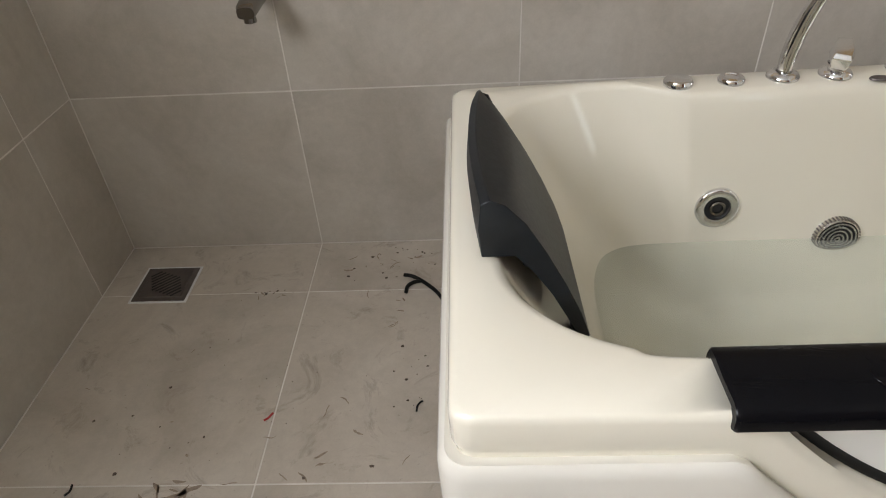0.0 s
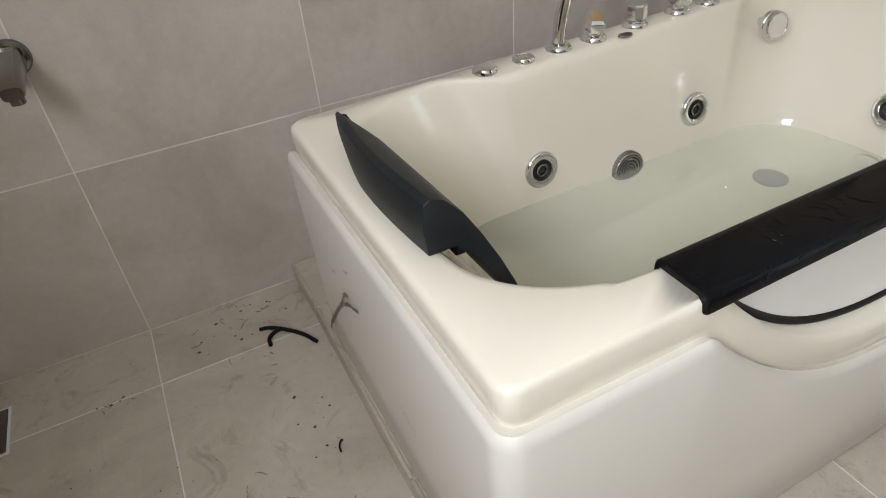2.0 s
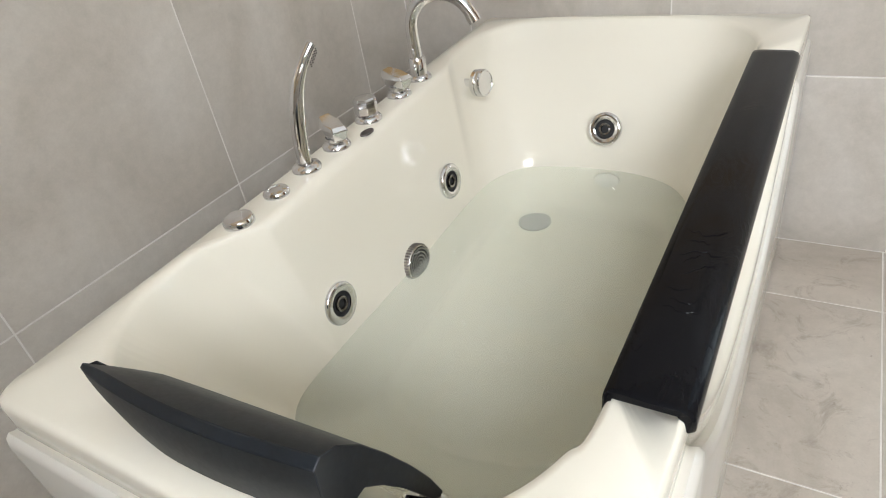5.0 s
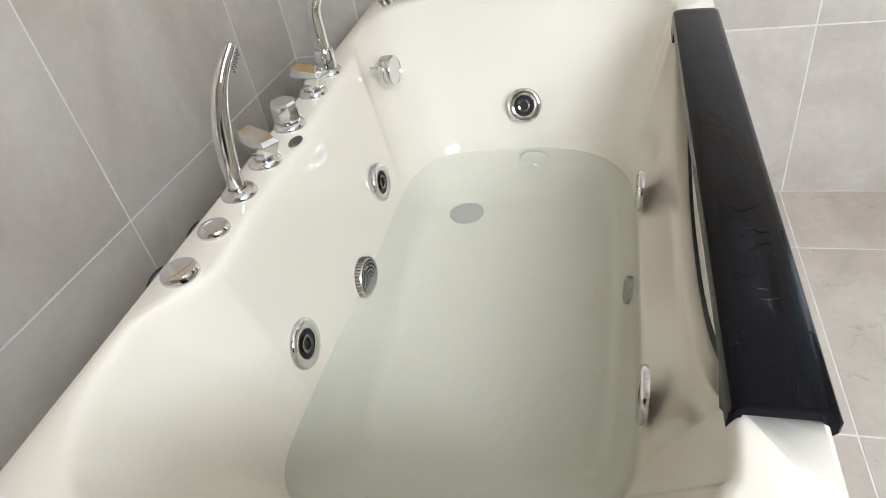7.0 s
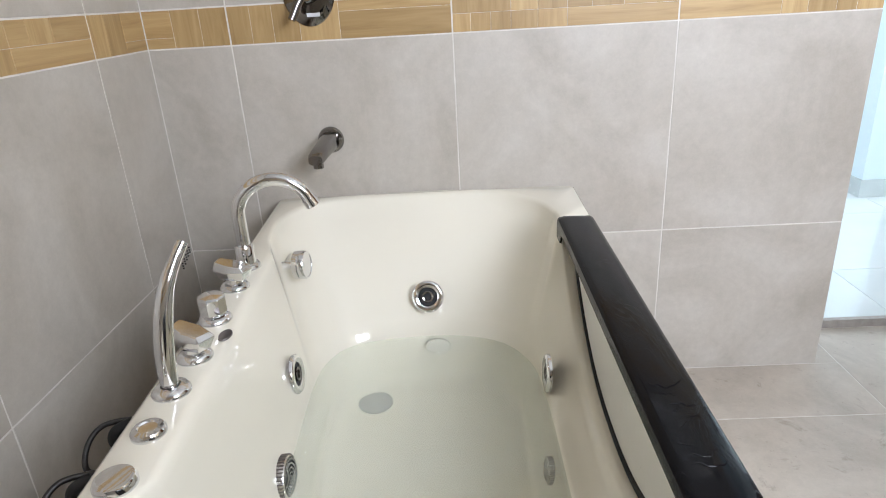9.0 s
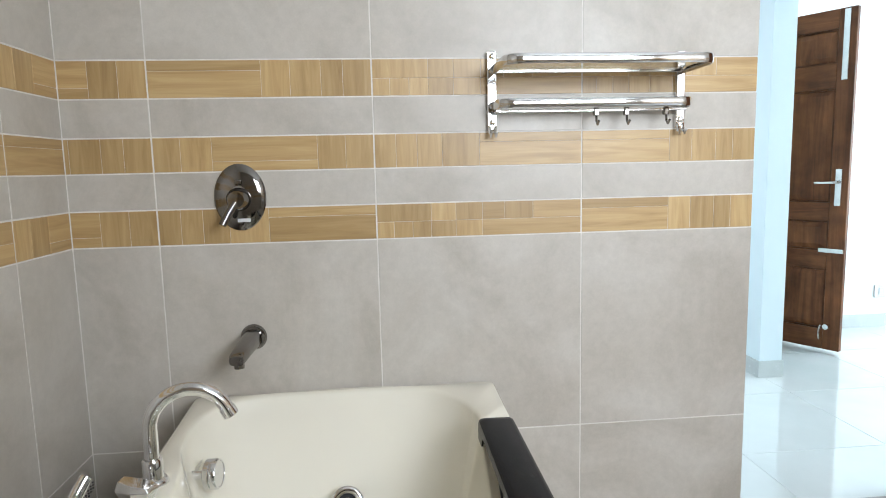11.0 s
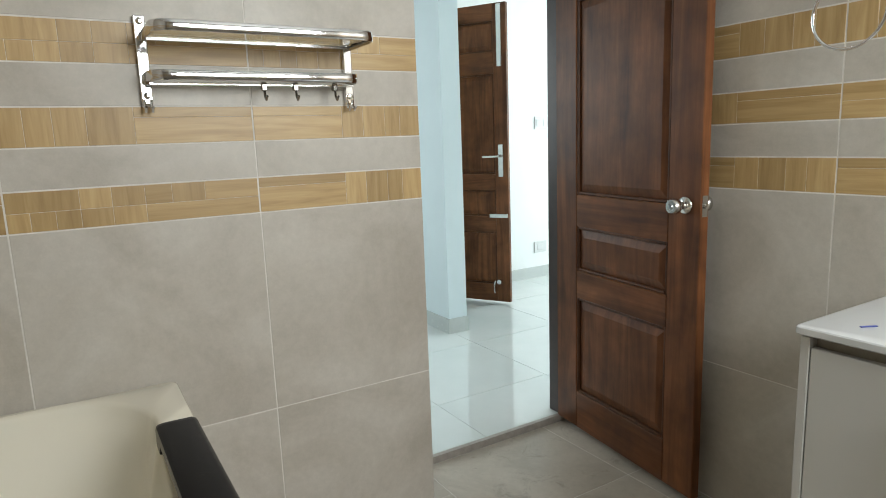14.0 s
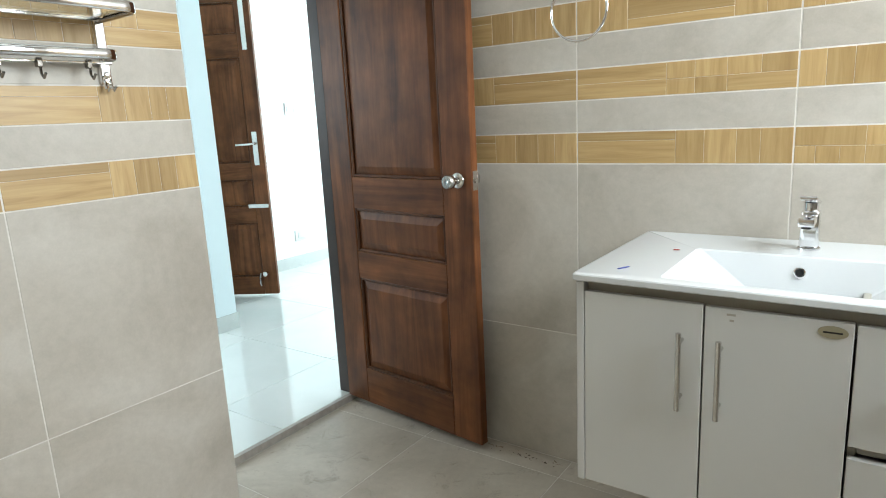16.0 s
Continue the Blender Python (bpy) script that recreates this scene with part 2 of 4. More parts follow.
def lathe(profile, m=None, n=32, bm=None):
    """A turned shape about z from (radius, height) pairs, laid by m."""
    bm = bm or bmesh.new()
    m = m or Matrix()
    rings = []
    for r, h in profile:
        if r < 1e-6:
            rings.append([bm.verts.new(m @ Vector((0, 0, h)))])
        else:
            rings.append([bm.verts.new(m @ Vector((r * math.cos(2 * math.pi * i / n), r * math.sin(2 * math.pi * i / n), h))) for i in range(n)])
    for a, b in zip(rings, rings[1:]):
        for i in range(n):
            j = (i + 1) % n
            q = [a[i % len(a)], a[j % len(a)], b[j % len(b)], b[i % len(b)]]
            q = list(dict.fromkeys(q))
            if len(q) > 2:
                bm.faces.new(q)
    return bm


def facing(place, normal):
    """A pose at place whose z axis points along normal."""
    return Matrix.Translation(place) @ Vector(normal).to_track_quat("Z", "Y").to_matrix().to_4x4()


def spline(pts, per=8, closed=False):
    pts = [Vector(p) for p in pts]
    n = len(pts)
    out = []
    for i in range(n if closed else n - 1):
        g = lambda k: pts[k % n] if closed else pts[min(max(k, 0), n - 1)]
        p0, p1, p2, p3 = g(i - 1), g(i), g(i + 1), g(i + 2)
        for s in range(per):
            t = s / per
            out.append(0.5 * (2 * p1 + (p2 - p0) * t + (2 * p0 - 5 * p1 + 4 * p2 - p3) * t * t + (3 * p1 - p0 - 3 * p2 + p3) * t ** 3))
    if not closed:
        out.append(pts[-1])
    return out


def tube(points, radius, n=10, closed=False, bm=None):
    """A round tube along points; radius a number or one for each point."""
    bm = bm or bmesh.new()
    pts = [Vector(p) for p in points]
    k = len(pts)
    radii = radius if isinstance(radius, (list, tuple)) else [radius] * k
    rings, up = [], None
    for i, p in enumerate(pts):
        d = ((pts[(i + 1) % k] - pts[i - 1]) if closed else (pts[min(i + 1, k - 1)] - pts[max(i - 1, 0)])).normalized()
        if up is None:
            up = d.orthogonal().normalized()
        up = (up - d * up.dot(d)).normalized()
        side = d.cross(up)
        rings.append([bm.verts.new(p + radii[i] * (up * math.cos(2 * math.pi * j / n) + side * math.sin(2 * math.pi * j / n))) for j in range(n)])
    for a, b in zip(rings, rings[1:] + ([rings[0]] if closed else [])):
        for j in range(n):
            bm.faces.new((a[j], a[(j + 1) % n], b[(j + 1) % n], b[j]))
    if not closed:
        bm.faces.new(rings[0][::-1])
        bm.faces.new(rings[-1])
    return bm


# ---- room ----
N_Y, E_X, S_Y, E_END, H = 0.0, 2.675, -2.835, -2.01, 2.75
ROWS_Z = [0, 0.503, 1.11, 1.213, 1.316, 1.415, 1.52, 1.625, 2.235, H]
BANDS = (2, 4, 6)
HALL_Z = 0.03


def structure(name, boxes, mat, label, category):
    bm = bmesh.new()
    for b in boxes:
        box(*b, bm=bm)
    return tagged(mesh_object(name, bm, mat), label, category, kind="structure")


wall_north = structure("wall_north", [(-0.2, 0.0010, 0, 2.9, 0.15, H)], GROUT, "bathroom wall clad in cement-grey tiles with wood-look bands", "wall")
wall_east = structure("wall_east", [(E_X + 0.0010, E_END + 0.004, 0, 2.875, 0.0025, H), (E_X + 0.0010, S_Y - 0.2, 2.14, 2.875, E_END + 0.004, H)], GROUT,
                      "bathroom end wall with doorway, grey tiles and wood-look bands", "wall")
wall_south = structure("wall_south", [(-0.2, S_Y - 0.15, 0, 2.755, S_Y - 0.0010, H), (2.755, S_Y - 0.15, 0, 2.90, S_Y - 0.085, H)], GROUT,
                       "bathroom wall behind the vanity, grey tiles with wood-look bands", "wall")
WIN = (-2.72, -1.40, 1.415, 2.42)
wall_west = structure("wall_west", [(-0.2, S_Y, 0, -0.0010, 0.0010, WIN[2]), (-0.2, S_Y, WIN[3], -0.0010, 0.0010, H), (-0.2, S_Y, WIN[2], -0.0010, WIN[0], WIN[3]), (-0.2, WIN[1], WIN[2], -0.0010, 0.0010, WIN[3])],
                      GROUT, "bathroom wall with a window, clad in cement-grey tiles", "wall")
floor = structure("floor", [(-0.2, S_Y - 0.15, -0.1, 2.91, 0.15, -0.0010)], GROUT, "bathroom floor of beige-grey cement tiles with dirt", "floor")
ceiling = structure("ceiling", [(-0.2, S_Y - 0.15, H, 2.9, 0.15, H + 0.1)], PLASTER, "plain white plaster ceiling", "ceiling")

_tile_cache = {}


def tile_mesh(w, h, mat, depth=0.008, bev=0.0008):
    """A flat piece in the x-z plane facing -y, its corner at the origin."""
    key = (round(w, 4), round(h, 4), mat.name, depth)
    if key not in _tile_cache:
        me = bpy.data.meshes.new("tile")
        bm = bmesh.new()
        b = bev
        pts = [(0, 0), (w, 0), (w, h), (0, h)]
        ins = [(b, b), (w - b, b), (w - b, h - b), (b, h - b)]
        back = [bm.verts.new((x, depth, z)) for x, z in pts]
        mid = [bm.verts.new((x, b, z)) for x, z in pts]
        front = [bm.verts.new((x, 0, z)) for x, z in ins]
        for p, q in ((back, mid), (mid, front)):
            for i in range(4):
                bm.faces.new((p[i], p[(i + 1) % 4], q[(i + 1) % 4], q[i]))
        bm.faces.new(front)
        bmesh.ops.recalc_face_normals(bm, faces=bm.faces[:])
        for f in bm.faces:
            if f.normal.y > 0.5:
                f.normal_flip()
        bm.to_mesh(me)
        bm.free()
        me.materials.append(mat)
        _tile_cache[key] = me
    return _tile_cache[key]


GAP = 0.0018
WALL_POSE = {"north": lambda u, z: pose(u, 0, z), "south": lambda u, z: pose(u, S_Y, z, 0, 0, 180),
             "east": lambda u, z: pose(E_X, u, z, 0, 0, -90), "west": lambda u, z: pose(0, u, z, 0, 0, 90)}
PATTERNS = ([("h", 0.0, 0.5, 0, 0.72), ("h", 0.0, 0.5, 0.72, 1), ("v", 0.5, 0.63, 0, 1), ("v", 0.63, 0.77, 0, 1), ("v", 0.77, 0.87, 0, 1), ("v", 0.87, 1.0, 0, 1)],
            [("v", 0, 0.08, 0, 0.48), ("v", 0.08, 0.17, 0, 0.48), ("v", 0.17, 0.26, 0, 0.48), ("v", 0, 0.26, 0.48, 1), ("v", 0.26, 0.38, 0, 0.48), ("v", 0.26, 0.38, 0.48, 1), ("v", 0.38, 0.51, 0, 0.48),
             ("v", 0.38, 0.51, 0.48, 1), ("h", 0.51, 1, 0, 0.48), ("h", 0.51, 0.62, 0.48, 1), ("v", 0.62, 0.76, 0.48, 1), ("h", 0.76, 1, 0.48, 1)],
            [("v", 0, 0.12, 0, 1), ("v", 0.12, 0.26, 0, 1), ("h", 0.26, 0.74, 0, 0.28), ("h", 0.26, 0.74, 0.28, 1), ("v", 0.74, 0.87, 0, 1), ("v", 0.87, 1, 0, 1)],
            [("v", 0, 0.1, 0, 1), ("v", 0.1, 0.2, 0, 1), ("v", 0.2, 0.32, 0, 1), ("v", 0.32, 0.5, 0, 1), ("h", 0.5, 1, 0, 0.72), ("h", 0.5, 1, 0.72, 1)],
            [("h", 0, 0.45, 0, 0.5), ("h", 0, 0.45, 0.5, 1), ("v", 0.45, 0.58, 0, 0.48), ("v", 0.45, 0.58, 0.48, 1), ("v", 0.58, 0.72, 0, 0.48), ("v", 0.58, 0.72, 0.48, 1), ("h", 0.72, 1, 0, 0.48),
             ("v", 0.72, 0.86, 0.48, 1), ("v", 0.86, 1, 0.48, 1)])
FULL = 0.606
pattern_of = {}


def clad(side, wall, joints, skip=None, heights=ROWS_Z):
    """Lays tiles and band strips on a wall; joints run from left to right as seen from inside the room."""
    lay = WALL_POSE[side]
    sign = {"north": 1, "south": -1, "east": -1, "west": 1}[side]
    for row, (z0, z1) in enumerate(zip(heights, heights[1:])):
        for col, (u0, u1) in enumerate(zip(joints, joints[1:])):
            if skip and skip(min(u0, u1), max(u0, u1), z0, z1):
                continue
            w, h = abs(u1 - u0) - 2 * GAP, z1 - z0 - 2 * GAP
            if row not in BANDS:
                ob = new("tile", tile_mesh(w, h, TILE))
                ob.parent = wall
                ob.matrix_basis = lay(u0 + sign * GAP, z0 + GAP)
                continue
            whole = abs(u1 - u0) - 2 * GAP if abs(u1 - u0) > 0.5 else FULL
            cut = 0.0 if col or abs(u1 - u0) > 0.5 else 1 - abs(u1 - u0) / FULL
            for grain, a0, a1, b0, b1 in PATTERNS[pattern_of.get((side, row, col), (col + row) % 4)]:
                a0, a1 = max(a0, cut) - cut, a1 - cut
                s0, s1 = a0 * whole, min(a1 * whole, w)
                if s1 - s0 < 0.006:
                    continue
                g = 0.0008
                ob = new("wood_strip", tile_mesh(s1 - s0 - g, (b1 - b0) * h - g, BAND_H if grain == "h" else BAND_V))
                ob.parent = wall
                ob.matrix_basis = lay(u0 + sign * (GAP + s0), z0 + GAP + b0 * h)


# ---- window behind the walker ----
WIN_MID = (WIN[0] + WIN[1]) / 2
window_1 = thing("window_1", -0.10, WIN_MID, WIN[2], "two-pane window with a white frame over the wall tiles", "window", kind="structure")
for a in (WIN[0] - WIN_MID, -0.022, WIN[1] - WIN_MID - 0.045):
    part("window_frame", box(-0.025, a, 0.0, 0.025, a + 0.045, WIN[3] - WIN[2], 0.004), ALU, window_1)
for a in (0.0, WIN[3] - WIN[2] - 0.045):
    for s in (0, 1):
        y0 = (WIN[0] - WIN_MID + 0.045) if s == 0 else 0.024
        part("window_frame", box(-0.024, y0, a, 0.024, y0 + 0.590, a + 0.045, 0.004), ALU, window_1)


# ---- rooms beyond the door ----
HALLGROUT = make_plain("hall_grout_grey", (0.30, 0.31, 0.30), 0.8, vary=0.1, scale=9)
hall_floor = structure("hall_floor", [(2.925, -6.8, -0.1, 6.1, 0.7, HALL_Z - 0.002)], HALLGROUT, "polished white tile floor of the hall", "floor")
hall_ceiling = structure("hall_ceiling", [(2.9, -6.8, 2.9, 6.1, 0.7, 3.0)], PLASTER, "white plaster ceiling of the hall", "ceiling")
PX, PY = 4.262, -3.07
hall_wall = structure("wall_hall_partition", [(PX, PY - 0.14, 0, 6.0, PY, 2.9), (2.905, PY - 0.14, 2.315, PX, PY, 2.9), (2.905, PY - 0.14, 0, 2.99, PY, 2.315)], BLUEWALL,
                      "pale blue painted partition with a wide opening", "wall")
hall_outer = structure("wall_hall_outer", [(6.0, -0.6, 0, 6.1, 0.7, 2.9), (6.0, PY, 0, 6.1, -1.8, 2.9), (6.0, -1.8, 0, 6.1, -0.6, 1.1), (6.0, -1.8, 2.3, 6.1, -0.6, 2.9), (2.9, 0.6, 0, 6.0, 0.7, 2.9)],
                       BLUEWALL, "pale blue painted hall walls", "wall")
room_wall = structure("wall_room_east", [(5.215, -6.7, 0, 5.35, PY - 0.145, 2.9)], WHITEWALL, "bright white painted wall with sockets", "wall")
room_west = structure("wall_room_west", [(2.755, -6.7, 0, 2.905, S_Y - 0.155, 2.9)], WHITEWALL, "white painted wall of the next room", "wall")
room_south = structure("wall_room_south", [(2.755, -6.8, 0, 5.35, -6.7, 0.7), (2.755, -6.8, 2.5, 5.35, -6.7, 2.9), (2.755, -6.8, 0.7, 2.9, -6.7, 2.5), (4.9, -6.8, 0.7, 5.35, -6.7, 2.5)],
                       WHITEWALL, "white painted wall with a large window", "wall")
structure("hall_skirting", [(PX - 0.008, PY - 0.148, HALL_Z, PX, PY + 0.008, 0.13), (PX, PY, HALL_Z, 6.0, PY + 0.008, 0.13), (5.205, -6.7, HALL_Z, 5.215, PY - 0.15, 0.13)],
          SKIRT, "low pale grey tile skirting", "baseboard")
structure("threshold", [(2.903, -2.92, -0.002, 2.924, E_END, 0.0305)], make_plain("grey_stone_strip", (0.34, 0.31, 0.275), 0.5, vary=0.15, scale=30), "narrow grey stone threshold at the doorway", "trim")

hy = [-2.417 + 0.68 * k for k in range(-6, 5)] + [0.6]
hx = [2.925, 3.33, 4.01, 4.69, 5.37, 6.0]
for x0, x1 in zip(hx, hx[1:]):
    for y0, y1 in zip(hy, hy[1:]):
        w, d = x1 - x0 - 0.003, y1 - y0 - 0.003
        key = ("hall", round(w, 3), round(d, 3))
        if key not in _tile_cache:
            me = bpy.data.meshes.new("hall_tile")
            b = box(0, 0, -0.008, w, d, 0, 0.0006)
            b.to_mesh(me)
            b.free()
            me.materials.append(HALLTILE)
            _tile_cache[key] = me
        ob = new("tile", _tile_cache[key])
        ob.parent = hall_floor
        ob.matrix_basis = pose(x0 + 0.0015, y0 + 0.0015, HALL_Z)


# ---- bathtub ----
TC = (1.86, -0.75)
RIM, WATER_Z = 0.655, 0.338
TUB_W, TUB_E = 1.036, 2.668


def back_y(x):
    return -0.378 + 0.07 * (x - TUB_W) / (TUB_E - TUB_W)


def dip_z(x):
    u = abs(x - 1.848) / 0.512
    return RIM if u >= 1 else RIM - 0.262 * (1 - u ** 2.3)


def rim_z(x, y):
    k = min(1.0, max(0.0, (-0.96 - y) / 0.07))
    k = k * k * (3 - 2 * k)
    return RIM + (dip_z(x) - RIM) * k


def round_corners(corners, r, n=7):
    out, k = [], len(corners)
    for i, c in enumerate(corners):
        c, p, q = Vector(c), Vector(corners[i - 1]), Vector(corners[(i + 1) % k])
        a, b = c + (p - c).normalized() * r, c + (q - c).normalized() * r
        for j in range(n + 1):
            t = j / n
            out.append(a * (1 - t) ** 2 + c * 2 * t * (1 - t) + b * t * t)
    return out


def star(loop, angles):
    """Samples a closed outline by the angle about the tub's middle."""
    c = Vector(TC)
    pol = sorted(((math.atan2(p.y - c.y, p.x - c.x), (Vector((p.x, p.y)) - c).length) for p in loop))
    ang = np.array([a for a, _ in pol])
    xs = np.array([d * math.cos(a) for a, d in pol])
    ys = np.array([d * math.sin(a) for a, d in pol])
    ang = np.r_[ang[-1] - 2 * math.pi, ang, ang[0] + 2 * math.pi]
    xs, ys = np.r_[xs[-1], xs, xs[0]], np.r_[ys[-1], ys, ys[0]]
    out = []
    for t in angles:
        i = min(max(int(np.searchsorted(ang, t)), 1), len(ang) - 1)
        ax, ay, bx, by = xs[i - 1], ys[i - 1], xs[i], ys[i]
        ct, st = math.cos(t), math.sin(t)
        den = (bx - ax) * st - (by - ay) * ct
        s = 0.5 if abs(den) < 1e-9 else (ay * ct - ax * st) / den
        s = min(1, max(0, s))
        out.append(Vector((c.x + ax + (bx - ax) * s, c.y + ay + (by - ay) * s)))
    return out


OUTER = round_corners([(TUB_W, back_y(TUB_W)), (TUB_E, back_y(TUB_E)), (TUB_E, -1.188), (TUB_W, -1.176)], 0.03)
INNER = spline([(1.112, -0.58), (1.16, -0.475), (1.25, -0.415), (1.34, -0.398), (1.40, -0.405), (1.455, -0.442), (1.51, -0.452), (1.85, -0.428), (2.20, -0.404), (2.255, -0.392), (2.32, -0.372),
                (2.44, -0.358), (2.55, -0.386), (2.62, -0.46), (2.642, -0.60), (2.645, -0.84), (2.62, -0.97), (2.55, -1.05), (2.46, -1.09), (2.36, -1.10), (1.85, -1.10), (1.33, -1.096),
                (1.24, -1.078), (1.17, -1.04), (1.122, -0.98), (1.104, -0.90), (1.10, -0.74)], 8, True)
AT_WATER = spline([(1.30, -0.74), (1.315, -0.58), (1.375, -0.503), (1.52, -0.487), (1.85, -0.484), (2.16, -0.474), (2.28, -0.498), (2.345, -0.56), (2.372, -0.70), (2.368, -0.84), (2.32, -0.95),
                   (2.22, -1.012), (2.10, -1.03), (1.85, -1.035), (1.52, -1.03), (1.40, -1.0), (1.325, -0.91)], 8, True)
BOTTOM = spline([(1.47, -0.75), (1.50, -0.60), (1.58, -0.53), (1.85, -0.51), (2.14, -0.50), (2.26, -0.53), (2.31, -0.62), (2.325, -0.76), (2.31, -0.90), (2.24, -0.97), (2.10, -0.99), (1.60, -0.985),
                 (1.51, -0.92)], 8, True)
ANGLES = set(round(-math.pi + 2 * math.pi * i / 400, 5) for i in range(400))
for cx, cy in ((TUB_W, back_y(TUB_W)), (TUB_E, back_y(TUB_E)), (TUB_E, -1.188), (TUB_W, -1.176)):
    a0 = math.atan2(cy - TC[1], cx - TC[0])
    ANGLES |= set(round(a0 + radians(d * 0.12), 5) for d in range(-16, 17))
ANGLES = sorted(ANGLES)
o_ring, i_ring, w_ring, b_ring = (star(l, ANGLES) for l in (OUTER, INNER, AT_WATER, BOTTOM))
bathtub = thing("bathtub", 0, 0, 0.0, "cream acrylic whirlpool bathtub half full of water", "bathtub")
bathtub.matrix_basis = pose(TUB_W, 0, 0, 0, -0.42, 0) @ pose(-TUB_W, 0, 0)


def toward(p, q, d):
    v = q - p
    return p + v * min(1.0, d / max(v.length, 1e-6))


def build_shell():
    bm = bmesh.new()
    rows = []

    def add(ring, zf):
        rows.append([bm.verts.new((p.x, p.y, zf(k, p))) for k, p in enumerate(ring)])

    rz = [rim_z(o.x, o.y) for o in o_ring]
    ri = [rim_z(p.x, p.y) for p in i_ring]
    add([toward(o, i, 0.008) for o, i in zip(o_ring, i_ring)], lambda k, p: rz[k] - 0.13)
    add([toward(o, i, 0.004) for o, i in zip(o_ring, i_ring)], lambda k, p: rz[k] - 0.060)
    add(o_ring, lambda k, p: rz[k] - 0.052)
    add(o_ring, lambda k, p: rz[k] - 0.012)
    add([toward(o, i, 0.0035) for o, i in zip(o_ring, i_ring)], lambda k, p: rz[k] - 0.0035)
    add([toward(o, i, 0.012) for o, i in zip(o_ring, i_ring)], lambda k, p: rz[k])
    add([toward(i, o, 0.020) for o, i in zip(o_ring, i_ring)], lambda k, p: ri[k])
    add([toward(i, o, 0.008) for o, i in zip(o_ring, i_ring)], lambda k, p: ri[k] - 0.003)
    add([toward(i, o, 0.001) for o, i in zip(o_ring, i_ring)], lambda k, p: ri[k] - 0.010)
    lean = [toward(i, w, 0.004) for i, w in zip(i_ring, w_ring)]
    add(lean, lambda k, p: ri[k] - 0.022)
    n = 9
    for s in range(1, n + 1):
        t = s / n
        add([a.lerp(b, t) for a, b in zip(lean, w_ring)], lambda k, p: (ri[k] - 0.022) * (1 - t) + (WATER_Z - 0.004) * t)
    for s in range(1, 7):
        t = s / 6
        add([a.lerp(b, t ** 1.4) for a, b in zip(w_ring, b_ring)], lambda k, p: (WATER_Z - 0.004) + (0.135 - WATER_Z) * t)
    for f, z in ((0.97, 0.120), (0.92, 0.113), (0.6, 0.110), (0.25, 0.108)):
        add([Vector(TC).lerp(p, f) for p in b_ring], lambda k, p: z)
    for a, b in zip(rows, rows[1:]):
        for j in range(len(a)):
            bm.faces.new((a[j], a[(j + 1) % len(a)], b[(j + 1) % len(a)], b[j]))
    bm.faces.new(rows[-1])
    return bm


shell = part("tub_shell", build_shell(), ACRYLIC, bathtub, "glossy cream acrylic shell with a dipped front rim", True, angle=60)


def build_apron():
    """The end and front panels: a path round the corner, with a rounded top edge that follows the rim."""
    x0, yf, r = 1.021, -1.196, 0.035
    path = [(x0, back_y(x0) - 0.62 * k / 24 * 1.25) for k in range(25)]
    path = [(x, y) for x, y in path if y > yf + r]
    path += [(x0 + r - r * math.cos(a), yf + r - r * math.sin(a)) for a in np.linspace(0, math.pi / 2, 9)]
    path += [(x, yf) for x in np.linspace(x0 + r + 0.02, 2.664, 90)]
    bm = bmesh.new()
    rows = []
    for k, (x, y) in enumerate(path):
        a, b = Vector(path[max(k - 1, 0)]), Vector(path[min(k + 1, len(path) - 1)])
        d = (b - a).normalized()
        inw = Vector((-d.y, d.x))
        front = min(1.0, max(0.0, (-1.0 - y) / 0.1))
        top = RIM + (dip_z(x) - RIM) * front - 0.062
        foot = 0.0565 if y > -1.17 else 0.0
        col = []
        taper = 0.012 if y > -1.15 else 0.012 * max(0.0, 1 - (x - x0) / 0.06)
        for off, z in ((0.004 + taper, foot), (taper, foot + 0.01), (taper * 0.7, 0.2), (0.0, top - 0.02), (0.003, top - 0.006), (0.009, top), (0.017, top - 0.003), (0.036, top - 0.007)):
            col.append(bm.verts.new((x + inw.x * off, y + inw.y * off, z)))
        rows.append(col)
    for a, b in zip(rows, rows[1:]):
        for j in range(len(a) - 1):
            bm.faces.new((a[j], b[j], b[j + 1], a[j + 1]))
    return bm


part("apron_panel", build_apron(), PANEL, bathtub, "cream skirt panel with a rounded top edge", True, angle=50)
part("apron_panel", box(TUB_W + 0.01, back_y(TUB_W) - 0.01, 0.058, TUB_E - 0.005, back_y(TUB_W) - 0.002, 0.575, 0.001), PANEL, bathtub)


def build_glass_front():
    bm = bmesh.new()
    xs = np.linspace(1.345, 2.352, 48)
    lo = [[bm.verts.new((x, y, dip_z(x) + 0.001)) for x in xs] for y in (-1.139, -1.131)]
    hi = [[bm.verts.new((x, y, 0.640)) for x in xs] for y in (-1.139, -1.131)]
    for s in (0, 1):
        for k in range(len(xs) - 1):
            bm.faces.new((lo[s][k], lo[s][k + 1], hi[s][k + 1], hi[s][k]))
    for k in range(len(xs) - 1):
        bm.faces.new((lo[0][k], lo[0][k + 1], lo[1][k + 1], lo[1][k]))
        bm.faces.new((hi[0][k], hi[0][k + 1], hi[1][k + 1], hi[1][k]))
    return bm


FROST = make_plain("white_film_on_glass", (0.80, 0.785, 0.74), 0.3, vary=0.02, scale=8)
pane = part("glass_panel", build_glass_front(), FROST, bathtub, "white film-covered curved panel in the tub's front")
part("gasket", tube([(x, -1.135, dip_z(x) + 0.005) for x in np.linspace(1.335, 2.362, 60)], 0.0095, 10), RUBBER, bathtub, "black rubber seal round the glass", True)


